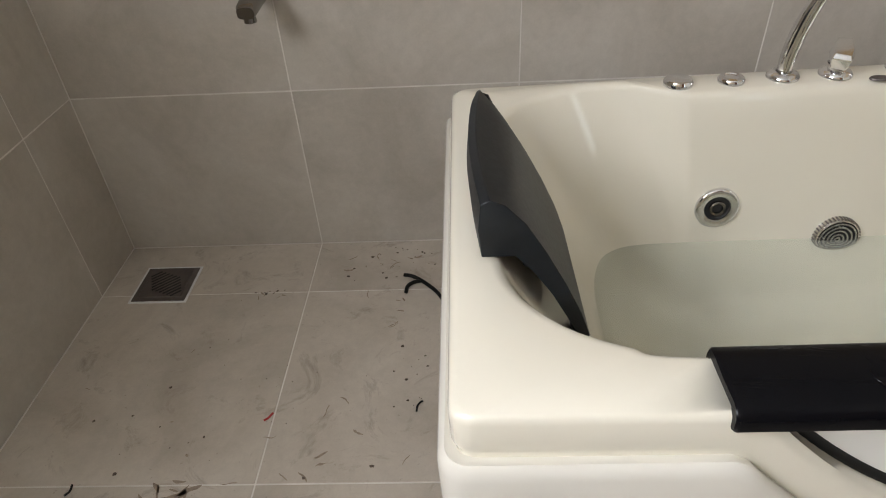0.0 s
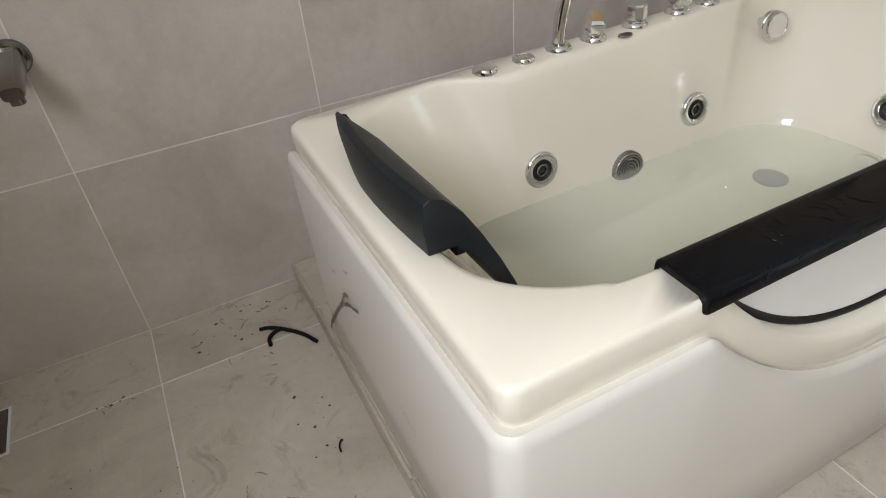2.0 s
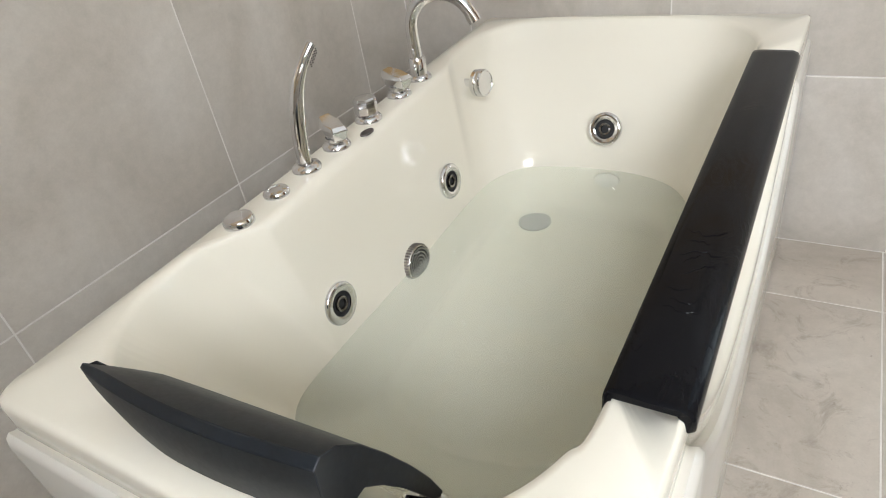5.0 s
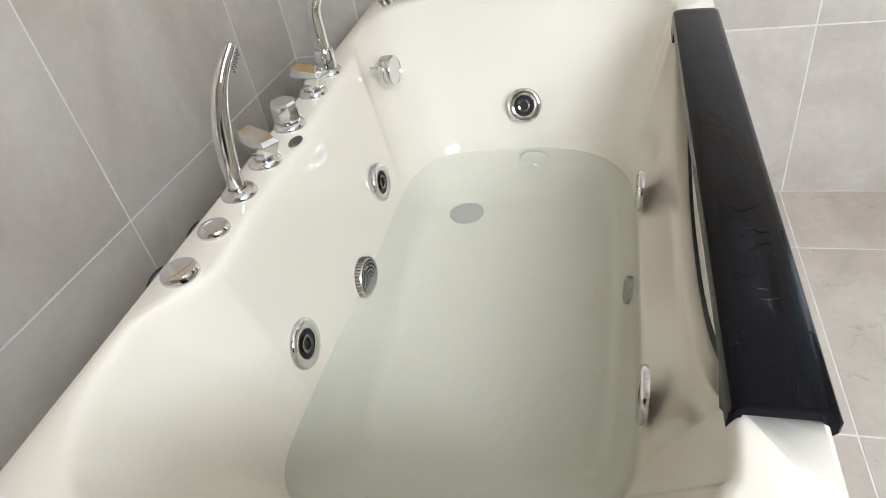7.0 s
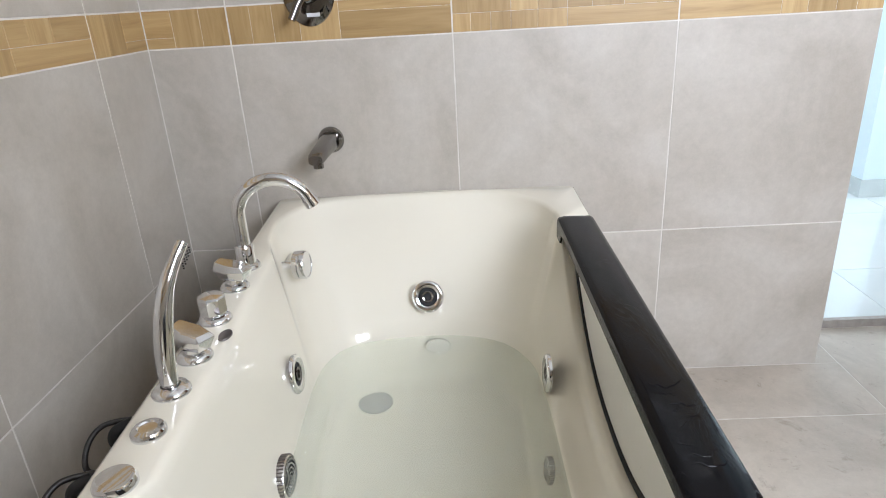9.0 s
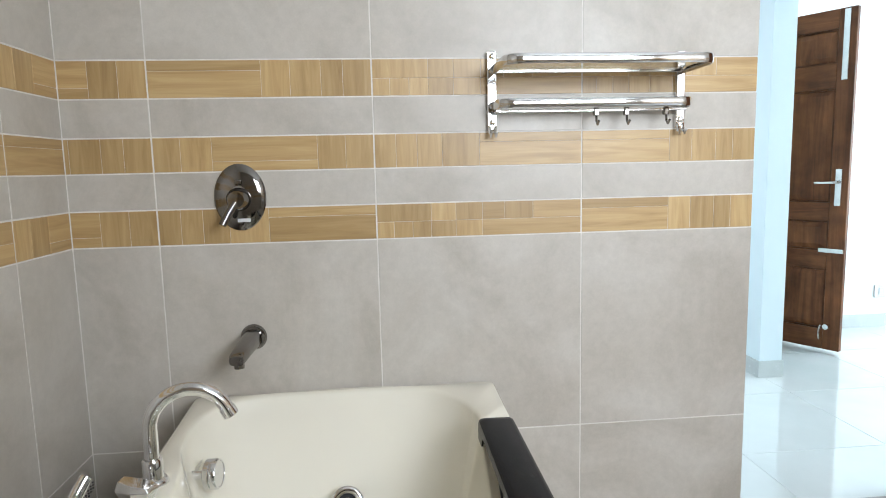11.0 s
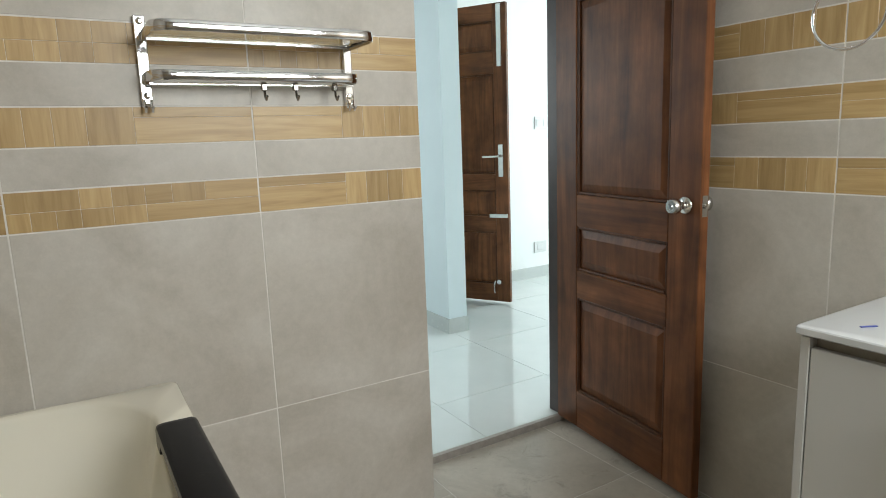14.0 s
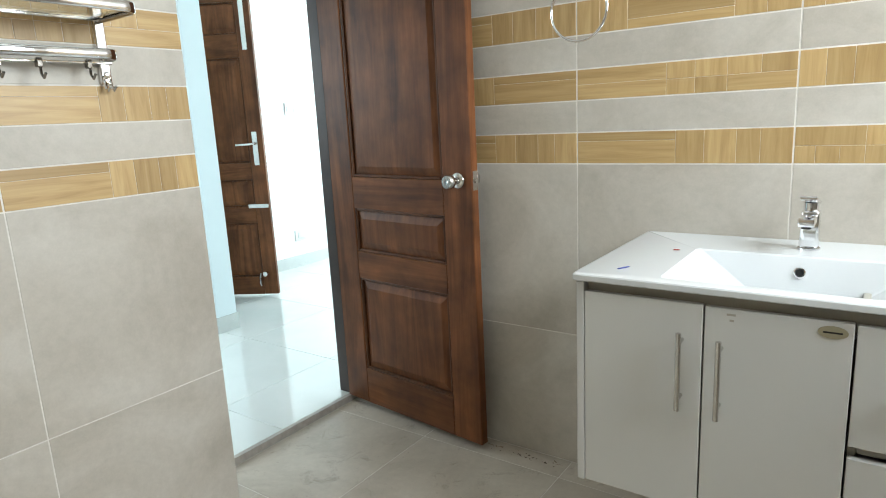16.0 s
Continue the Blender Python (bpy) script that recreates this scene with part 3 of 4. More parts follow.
def build_armrest():
    """A flat bar with rolled edges, laid along x, and a short hook at each end."""
    bm = bmesh.new()
    sec = [(-1.099, 0.6665), (-1.095, 0.663), (-1.093, 0.654), (-1.093, 0.645), (-1.098, 0.643), (-1.101, 0.6575), (-1.172, 0.6575), (-1.178, 0.640), (-1.183, 0.6365), (-1.187, 0.641), (-1.187, 0.655),
           (-1.183, 0.6625), (-1.174, 0.6672), (-1.14, 0.6685), (-1.11, 0.6683)]
    xs = [1.313, 1.316] + list(np.linspace(1.32, 2.340, 60)) + [2.353, 2.356]
    rings = []
    for k, x in enumerate(xs):
        g = 0.003 if k in (0, len(xs) - 1) else 0.0
        hook = 0.030 * max(0.0, 1 - max(0.0, min(x - 1.313, 2.356 - x) - 0.05) / 0.02)
        mid = Vector((-1.142, 0.662))
        ring = []
        for y, z in sec:
            z2 = z - (hook if z < 0.650 and y > -1.12 else 0)
            v = Vector((y, z2))
            v = v + (mid - v).normalized() * g
            ring.append(bm.verts.new((x, v.x, v.y)))
        rings.append(ring)
    n = len(sec)
    for a, b in zip(rings, rings[1:]):
        for j in range(n):
            bm.faces.new((a[j], a[(j + 1) % n], b[(j + 1) % n], b[j]))
    bm.faces.new(rings[0])
    bm.faces.new(rings[-1])
    return bm


part("armrest", build_armrest(), FILM, bathtub, "black armrest bar with wrinkled protective film", True, angle=35)

crng = random.Random(11)
for k in range(8):
    cx = 1.45 + 0.024 * k + crng.uniform(-0.006, 0.006)
    s0, s1 = crng.uniform(0.05, 0.3), crng.uniform(0.55, 0.92)
    w = [(cx + 0.022 * t + crng.uniform(-0.0035, 0.0035) + 0.008 * math.sin(7 * t + k), -1.106 - 0.066 * t, 0.6686) for t in np.linspace(s0, s1, 9)]
    w = spline(w, 3)
    part("film_crease", tube(w, [0.0006 * math.sin(math.pi * (i + 0.5) / len(w)) + 0.0002 for i in range(len(w))], 6), FILM, bathtub, "", True)

# water
bm = bmesh.new()
top = [bm.verts.new((*(Vector(TC).lerp(p, 1.012)), WATER_Z)) for p in w_ring]
bm.faces.new(top)
wob = mesh_object("water", bm, WATER)
if wob.data.polygons[0].normal.z < 0:
    wob.data.flip_normals()
water = tagged(wob, "still faintly green water filling half the bathtub", "water", kind="structure")
water.visible_shadow = False


def jet(place, normal, r=0.045):
    m = facing(Vector(place) + Vector(normal).normalized() * 0.004, normal)
    j = part("jet", lathe([(r, -0.004), (r, 0.003), (r * 0.93, 0.007), (r * 0.80, 0.0085), (r * 0.60, 0.005), (r * 0.55, -0.004)], m, 36), CHROME, bathtub, "chrome whirlpool jet", True, angle=50)
    part("jet_socket", lathe([(r * 0.585, 0.003), (r * 0.53, 0.0005), (0, 0.0005)], m, 28), HOLE, j)
    part("nozzle", lathe([(r * 0.36, 0.0), (r * 0.36, 0.006), (r * 0.33, 0.007), (r * 0.24, 0.006), (r * 0.22, 0.001)], m, 24), CHROME_DARKROOM, j, "", True)
    return j


jet((1.571, -0.4745, 0.415), (0, -1, 0.10))
jet((2.060, -0.461, 0.425), (0, -1, 0.10))
jet((2.424, -0.750, 0.424), (-1, 0, 0.42))
jet((2.085, -1.040, 0.385), (0, 1, 0.05))
jet((1.545, -1.038, 0.385), (0, 1, 0.05))
jet((1.222, -0.90, 0.478), (1, 0.25, 0.85), 0.034)


def suction(place, normal, r=0.046):
    m = facing(place, normal)
    s = part("suction_grille", lathe([(r, -0.004), (r, 0.010), (r * 0.94, 0.014), (r * 0.90, 0.0145)], m, 40), STEEL, bathtub, "round ribbed chrome suction grille", True)
    part("suction_grille", lathe([(r * 0.90, 0.011), (0, 0.011)], m, 40), HOLE, s)
    for rr in (0.84, 0.66, 0.48, 0.30, 0.13):
        part("rib", lathe([(r * rr, 0.010), (r * rr, 0.0150), (r * (rr - 0.08), 0.0150), (r * (rr - 0.08), 0.010)], m, 32), GRILLE, s, "", True)
    bm = bmesh.new()
    for k in range(40):
        a = 2 * math.pi * k / 40
        b = box(r * 0.98, -0.0012, -0.002, r * 1.03, 0.0012, 0.012)
        b.transform(m @ Matrix.Rotation(a, 4, "Z"))
        me = bpy.data.meshes.new("x")
        b.to_mesh(me)
        b.free()
        bm.from_mesh(me)
        bpy.data.meshes.remove(me)
    part("ribbed_edge", bm, DARKSTEEL, s)


suction((1.829, -0.482, 0.335), (0, -1, 0.08))
suction((1.90, -1.022, 0.228), (0, 1, 0.1), 0.034)

# overflow knob on its short stalk
m = facing((2.338, -0.404, 0.574), (-0.12, -1.0, 0.06))
part("overflow_knob", lathe([(0.011, -0.03), (0.011, 0.016), (0.033, 0.017), (0.037, 0.020), (0.037, 0.031), (0.035, 0.033), (0.037, 0.035), (0.037, 0.044), (0.034, 0.049), (0.031, 0.0495), (0.030, 0.048), (0, 0.048)], m, 40), CHROME, bathtub, "round chrome overflow knob", True)
# drain in the bottom, and the round lamp under water
part("bath_drain", lathe([(0.046, 0), (0.045, 0.004), (0.036, 0.007), (0.0, 0.008)], pose(2.238, -0.605, 0.111), 36), PLUG, bathtub, "round steel bath drain", True)
part("underwater_lamp", lathe([(0.034, -0.002), (0.034, 0.006), (0.030, 0.008), (0, 0.006)], facing((2.350, -0.775, 0.292), (-1, 0, 0.3)), 32), PANEL, bathtub, "clear round lamp lens", True)

# deck fittings
part("air_button", lathe([(0.028, 0), (0.028, 0.006), (0.025, 0.012), (0.020, 0.0135), (0, 0.012)], pose(1.472, -0.405, RIM), 36), CHROME, bathtub, "chrome round air control with a thumb notch", True)
part("air_button", lathe([(0.025, 0), (0.025, 0.006), (0.022, 0.010), (0.015, 0.0115), (0.013, 0.0095), (0, 0.009)], pose(1.573, -0.402, RIM), 36), CHROME, bathtub, "chrome round push button", True)


def flange(x, y, r=0.030):
    return part("flange", lathe([(r, 0), (r, 0.004), (r * 0.86, 0.010), (r * 0.55, 0.013), (r * 0.5, 0.013)], pose(x, y, RIM), 36), CHROME, bathtub, "", True)


flange(1.673, -0.393)
wand = [(1.673, -0.393, RIM + 0.008), (1.674, -0.394, RIM + 0.05), (1.682, -0.400, RIM + 0.11), (1.697, -0.410, RIM + 0.165), (1.718, -0.424, RIM + 0.205), (1.733, -0.434, RIM + 0.226)]
wp = spline(wand, 6)
hs = part("hand_shower", tube(wp, [0.0130 + 0.0035 * math.sin(math.pi * min(1, i / len(wp) * 1.4)) - 0.0045 * (i / len(wp)) for i in range(len(wp))], 14), CHROME, bathtub, "slim curved chrome hand shower", True)
bm = bmesh.new()
for k in range(5):
    for j in (-1, 0, 1):
        p = wp[-9 + k]
        box(p.x + 0.004, p.y - 0.0165, p.z + 0.004 * j - 0.001, p.x + 0.006, p.y - 0.0145, p.z + 0.004 * j + 0.001, bm=bm)
part("spray_holes", bm, HOLE, hs)


def lever_knob(x, y, turn, tall=0.036, wide=0.040):
    f = flange(x, y, 0.030)
    b = bmesh.new()
    lathe([(0.017, 0.010), (0.017, 0.022), (0.020, 0.024)], pose(x, y, RIM), 20, b)
    part("knob_stem", b, CHROME, f, "", True)
    k = bmesh.new()
    pts = [(-wide, -0.018), (-0.006, -0.022), (wide, -0.013), (wide * 0.9, 0.016), (0.0, 0.022), (-wide * 0.9, 0.015)]
    lo = [k.verts.new((px * 0.72, py * 0.72, 0.020)) for px, py in pts]
    mi = [k.verts.new((px, py, 0.020 + tall * 0.62)) for px, py in pts]
    hi = [k.verts.new((px * 0.82, py * 0.82, 0.020 + tall + 0.006 * (px / wide))) for px, py in pts]
    for a, c in ((lo, mi), (mi, hi)):
        for j in range(6):
            k.faces.new((a[j], a[(j + 1) % 6], c[(j + 1) % 6], c[j]))
    k.faces.new(hi)
    k.faces.new(lo[::-1])
    bmesh.ops.bevel(k, geom=k.edges[:], offset=0.0012, segments=1, affect="EDGES")
    k.transform(pose(x, y, RIM, 0, 0, turn))
    part("tap_knob", k, CHROME, bathtub, "faceted chrome tap knob")


lever_knob(1.772, -0.392, 62)
lever_knob(2.046, -0.372, 75)
f = flange(1.905, -0.380, 0.031)
bm = lathe([(0.020, 0.010), (0.026, 0.018), (0.0265, 0.048), (0.023, 0.052), (0, 0.053)], pose(1.905, -0.380, RIM), 8)
part("tap_knob", bm, CHROME, bathtub, "chrome diverter knob with flat facets")
part("badge", lathe([(0.015, 0), (0.014, 0.003), (0.010, 0.002), (0, 0.002)], pose(1.842, -0.420, RIM) @ Matrix.Diagonal((1.35, 0.8, 1, 1)), 24), DARKSTEEL, bathtub, "small dark oval badge", True)
# gooseneck spout
flange(2.153, -0.366, 0.030)
part("spout_collar", lathe([(0.021, 0), (0.021, 0.05), (0.0185, 0.054), (0.015, 0.054)], pose(2.153, -0.366, RIM), 24), CHROME, bathtub, "", True)
R = 0.080
arc = [(2.153, -0.366, RIM + 0.05), (2.153, -0.366, RIM + 0.09)] + [(2.153 + 0.012 * (1 - math.cos(a)), -0.366 - R + R * math.cos(a), RIM + 0.118 + R * math.sin(a)) for a in np.linspace(0, math.pi * 0.88, 18)]
part("spout", tube(arc, 0.0150, 16), CHROME, bathtub, "tall chrome gooseneck spout", True)
e0, e1 = Vector(arc[-2]), Vector(arc[-1])
part("aerator", tube([e1, e1 + (e1 - e0).normalized() * 0.018], 0.0168, 16), CHROME, bathtub, "", True)


# splash mark on the end panel
def blotch(path, width, face_x):
    bm = bmesh.new()
    for (y0, z0), (y1, z1) in zip(path, path[1:]):
        d = Vector((y1 - y0, z1 - z0))
        nrm = Vector((-d.y, d.x)).normalized() * width * random.uniform(0.6, 1.2)
        bm.faces.new([bm.verts.new((face_x + 0.0084 * min(1.0, max(0.0, (0.573 - z - s * nrm.y) / 0.373)), y + s * nrm.x, z + s * nrm.y)) for y, z, s in ((y0, z0, -1), (y1, z1, -1), (y1, z1, 1), (y0, z0, 1))])
    return bm


def smear(path, width, label=""):
    """A thin dried stroke on the end panel, its path softened and a little ragged."""
    pts = spline([(0, y, z) for y, z in path], 4)
    part("splash_mark", blotch([(p.y + random.uniform(-0.002, 0.002), p.z + random.uniform(-0.002, 0.002)) for p in pts], width, 1.0196), STAIN, bathtub, label)


random.seed(4)
smear([(-0.345, 0.075), (-0.387, 0.131), (-0.44, 0.195), (-0.493, 0.253), (-0.535, 0.295)], 0.0060, "brownish dried splash")
smear([(-0.535, 0.295), (-0.572, 0.342), (-0.600, 0.378), (-0.628, 0.392)], 0.0038)
smear([(-0.540, 0.300), (-0.600, 0.352), (-0.644, 0.376), (-0.680, 0.392)], 0.0042)
smear([(-0.545, 0.402), (-0.568, 0.412)], 0.0018)
smear([(-0.650, 0.470), (-0.675, 0.482)], 0.0018)
for k in range(4):
    smear([(-0.845 - 0.014 * k, 0.296 - 0.004 * k), (-0.852 - 0.014 * k, 0.276 - 0.004 * k)], 0.0013)


# ---- headrest ----
def build_headrest():
    sec = [(1.074, 0.657), (1.070, 0.700), (1.073, 0.738), (1.084, 0.7445), (1.104, 0.736), (1.130, 0.708), (1.158, 0.662), (1.188, 0.605), (1.212, 0.553), (1.228, 0.508), (1.220, 0.504), (1.205, 0.522),
           (1.170, 0.588), (1.142, 0.630), (1.118, 0.657)]
    ys = list(np.linspace(-0.922, -0.575, 26))
    bm = bmesh.new()
    rings = []
    for k, y in enumerate(ys):
        t = (y + 0.922) / 0.347
        bow = -0.012 * math.sin(math.pi * t)
        lift = max(0.0, (t - 0.62) / 0.38)
        ring = []
        for j, (x, z) in enumerate(sec):
            if x < 1.12 and z < 0.735:
                z = z + (0.735 - z) * 0.96 * lift ** 1.7
            if x > 1.09:
                z = z - 0.016 * t
            if t > 0.82:
                f = 1 - 0.62 * ((t - 0.82) / 0.18) ** 1.5
                x, z = 1.082 + (x - 1.082) * f, 0.733 + (z - 0.733) * f
            ring.append(bm.verts.new((x + (bow if x < 1.09 else 0.0), y, z)))
        rings.append(ring)
    n = len(sec)
    for a, b in zip(rings, rings[1:]):
        for j in range(n):
            bm.faces.new((a[j], a[(j + 1) % n], b[(j + 1) % n], b[j]))
    bm.faces.new(rings[0])
    bm.faces.new(rings[-1])
    return bm


headrest = thing("headrest", 0, 0, 0, "black moulded foam headrest clipped over the tub rim", "headrest")
hp = part("cushion", build_headrest(), FOAM, headrest, "", True, angle=38)
md = hp.modifiers.new("edge", "BEVEL")
md.width, md.segments, md.limit_method, md.angle_limit = 0.003, 2, "ANGLE", radians(38)
part("clip", box(1.132, -0.885, 0.606, 1.152, -0.60, 0.630, 0.004), BLACK, headrest, "black plastic clip")

# ---- tiled platform under the tub ----
platform = thing("platform", 0, 0, 0, "low tiled platform under the bathtub", "platform", kind="structure")
part("core", box(1.026, -1.168, 0, TUB_E, -0.001, 0.053), GROUT, platform)
for y0, y1 in ((-1.168, -0.83), (-0.827, -0.23), (-0.227, -0.002)):
    part("tile", box(1.020, y0, 0.001, 1.029, y1, 0.056, 0.0012), FLOOR, platform)
    part("tile", box(1.030, y0, 0.046, 1.30, y1, 0.056, 0.0012), FLOOR, platform)


# ---- wall taps ----
def wall_spout(place, turn, label):
    """A flat-topped spout on a round flange, pointing along its local -y."""
    t = thing("bath_spout", *place, label, "spout", rz=turn)
    part("flange", lathe([(0.038, 0), (0.038, 0.004), (0.034, 0.009), (0.026, 0.010)], facing((0, 0, 0), (0, -1, 0)), 32), CHROME_DARKROOM, t, "", True)
    b = bmesh.new()
    rings = []
    for y, w, z0, z1 in ((-0.004, 0.025, -0.025, 0.025), (-0.06, 0.0245, -0.026, 0.018), (-0.12, 0.023, -0.028, 0.010), (-0.172, 0.022, -0.031, 0.000), (-0.181, 0.019, -0.031, -0.006)):
        c, h = (z0 + z1) / 2, (z1 - z0) / 2
        rings.append([b.verts.new((w * math.copysign(abs(math.cos(a)) ** 0.6, math.cos(a)), y, c + h * math.copysign(abs(math.sin(a)) ** 0.6, math.sin(a)))) for a in np.linspace(0, 2 * math.pi, 24, endpoint=False)])
    for p, q in zip(rings, rings[1:]):
        for j in range(24):
            b.faces.new((p[j], p[(j + 1) % 24], q[(j + 1) % 24], q[j]))
    b.faces.new(rings[-1])
    part("spout_body", b, CHROME_DARKROOM, t, "", True)
    part("aerator", lathe([(0.014, -0.024), (0.014, -0.044), (0.011, -0.045), (0.011, -0.036), (0, -0.036)], pose(0, -0.158, 0), 20), CHROME_DARKROOM, t, "", True)
    return t


wall_spout((E_X, -0.482, 0.834), -94, "short chrome bath spout on the tiled end wall")
wall_spout((0.588, 0.0, 0.778), 0, "short chrome spout on the tiled wall above the floor drain")

mixer = thing("shower_mixer", E_X, -0.468, 1.243, "round chrome concealed shower mixer with lever handle", "mixer", rz=-90)
part("plate", lathe([(0.086, 0), (0.086, 0.004), (0.080, 0.010), (0.060, 0.015), (0.030, 0.018)], Matrix.Diagonal((0.84, 1, 1.10, 1)) @ facing((0, 0, 0), (0, -1, 0)), 48), CHROME_DARKROOM, mixer, "", True)
part("sleeve", lathe([(0.033, 0.014), (0.033, 0.034), (0.030, 0.040), (0.026, 0.055), (0.022, 0.062), (0, 0.063)], facing((0, 0, -0.005), (0, -1, 0)), 32), CHROME_DARKROOM, mixer, "", True)
part("lever", tube([(-0.004, -0.050, -0.012), (-0.022, -0.060, -0.040), (-0.038, -0.072, -0.074)], [0.014, 0.012, 0.010], 12), CHROME_DARKROOM, mixer, "", True)
part("diverter", box(-0.010, -0.024, 0.036, 0.010, -0.012, 0.050, 0.003, 2), CHROME_DARKROOM, mixer)
part("sticker", box(-0.008, -0.0175, -0.070, 0.028, -0.0160, -0.060, 0.0003), SWITCH, mixer, "small white maker's sticker")

# ---- towel rack ----
rack = thing("towel_rack", E_X, -1.478, 1.40, "chrome towel rack with a glass shelf and hooks", "towel rack", rz=-90)
HALF = 0.283
for s in (-1, 1):
    part("bracket", box(s * HALF - 0.014, -0.016, 0.018, s * HALF + 0.014, 0.0, 0.240, 0.003, 2), CHROME, rack)
    for z in (0.226, 0.185, 0.085, 0.040):
        part("cap_nut", lathe([(0.009, 0), (0.009, 0.004), (0.006, 0.008), (0, 0.009)], facing((s * HALF, -0.016, z), (0, -1, 0)), 16), CHROME, rack, "", True)
    part("wall_hook", tube([(s * HALF - 0.008, -0.014, 0.030), (s * HALF - 0.008, -0.020, 0.006), (s * HALF - 0.008, -0.030, 0.0), (s * HALF - 0.008, -0.040, 0.010)], 0.0042, 8), CHROME, rack, "", True)
    part("wall_hook", tube([(s * HALF + 0.008, -0.014, 0.030), (s * HALF + 0.008, -0.020, 0.006), (s * HALF + 0.008, -0.030, 0.0), (s * HALF + 0.008, -0.040, 0.010)], 0.0042, 8), CHROME, rack, "", True)


def bent_rail(depth, z0, z1, r=0.045, thick=0.007):
    """A flat strip bent round two corners: arm, front, arm."""
    out = [(-HALF, -0.012), (-HALF, -depth + r)]
    out += [(-HALF + r - r * math.cos(a), -depth + r - r * math.sin(a)) for a in np.linspace(0.15, math.pi / 2, 8)]
    out += [(-x, y) for x, y in out[::-1]]
    b = bmesh.new()
    rings = []
    for k, p in enumerate(out):
        a, c = Vector(out[max(k - 1, 0)]), Vector(out[min(k + 1, len(out) - 1)])
        d = (c - a).normalized()
        n = Vector((-d.y, d.x)) * thick / 2
        e = 0.003
        ring = [(n, z0 + e), (n * 0.5, z0), (-n * 0.5, z0), (-n, z0 + e), (-n, z1 - e), (-n * 0.5, z1), (n * 0.5, z1), (n, z1 - e)]
        rings.append([b.verts.new((p[0] + o.x, p[1] + o.y, z)) for o, z in ring])
    for p, q in zip(rings, rings[1:]):
        for k in range(8):
            b.faces.new((p[k], p[(k + 1) % 8], q[(k + 1) % 8], q[k]))
    b.faces.new(rings[0])
    b.faces.new(rings[-1])
    return b


part("shelf_rail", bent_rail(0.226, 0.172, 0.198), CHROME, rack, "bright chrome rail bent round the glass", True, angle=40)
part("shelf_rail", box(-HALF + 0.008, -0.030, 0.177, HALF - 0.008, -0.020, 0.187, 0.002), CHROME, rack)
gs = part("glass_shelf", box(-HALF + 0.012, -0.2155, 0.184, HALF - 0.012, -0.032, 0.192, 0.001), GLASS, rack, "greenish clear glass shelf")
part("towel_rail", bent_rail(0.110, 0.072, 0.098), CHROME, rack, "", True, angle=40)
part("hook_rail", box(-HALF + 0.002, -0.060, 0.064, HALF - 0.002, -0.052, 0.072, 0.002), CHROME, rack)
for u in (0.010, 0.100, 0.218):
    h = bmesh.new()
    box(u - 0.007, -0.066, 0.052, u + 0.007, -0.050, 0.075, 0.002, bm=h)
    tube([(u, -0.062, 0.056), (u, -0.064, 0.036), (u, -0.074, 0.026), (u, -0.086, 0.036)], 0.0035, 8, bm=h)
    part("hook", h, CHROME_DARKROOM, rack, "", True)


# ---- panelled doors ----
def raised_panel(x0, z0, x1, z1, front, back):
    """A fielded panel: flat border, sloping bevel, raised middle, on both faces."""
    b = bmesh.new()
    for y, d in ((front, 1), (back, -1)):
        loops = []
        for ins, off in ((0.0, 0.012), (0.012, 0.012), (0.045, 0.002)):
            loops.append([b.verts.new((x, y + d * off, z)) for x, z in ((x0 + ins, z0 + ins), (x1 - ins, z0 + ins), (x1 - ins, z1 - ins), (x0 + ins, z1 - ins))])
        for p, q in zip(loops, loops[1:]):
            for j in range(4):
                b.faces.new((p[j], p[(j + 1) % 4], q[(j + 1) % 4], q[j]))
        b.faces.new(loops[-1])
    return b


def panel_door(thing_ob, width, height, thick, stile, rows, z0=0.0, bev=0.003):
    """Stiles, rails, mouldings and fielded panels in the local x-z plane; front face at y = 0, back at y = thick."""
    part("stile", box(0, 0, z0, stile, thick, height, bev), WOOD_V, thing_ob)
    part("stile", box(width - stile, 0, z0, width, thick, height, bev), WOOD_V, thing_ob)
    edges = [z0] + [v for r in rows for v in r] + [height]
    for a, c in zip(edges[::2], edges[1::2]):
        part("rail", box(stile + 0.0006, 0.0005, a, width - stile - 0.0006, thick - 0.0005, c, 0.002), WOOD_H, thing_ob)
    for a, c in rows:
        part("panel", raised_panel(stile, a, width - stile, c, 0.004, thick - 0.004), WOOD_V, thing_ob)
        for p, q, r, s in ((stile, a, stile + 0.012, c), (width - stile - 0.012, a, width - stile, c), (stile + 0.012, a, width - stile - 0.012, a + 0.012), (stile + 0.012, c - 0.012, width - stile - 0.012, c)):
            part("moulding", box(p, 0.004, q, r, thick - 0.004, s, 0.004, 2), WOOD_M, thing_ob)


A, B = Vector((2.917, -2.817)), Vector((2.111, -2.722))
ang = math.degrees(math.atan2(B.y - A.y, B.x - A.x))
door_1 = thing("door_1", A.x, A.y, 0.028, "open reddish-brown panelled teak door with a steel knob", "door", rz=ang)
# front face looks into the room, so the leaf is turned over: local y runs towards the room
DW, DT = 0.799, 0.036
leaf_rows = [(0.165, 0.588), (0.706, 0.895), (1.028, 1.80), (1.925, 2.03)]
panel_door(door_1, DW, 2.095, DT, 0.141, leaf_rows)
for ob in list(door_1.children):
    ob.matrix_basis = pose(0, 0, 0)


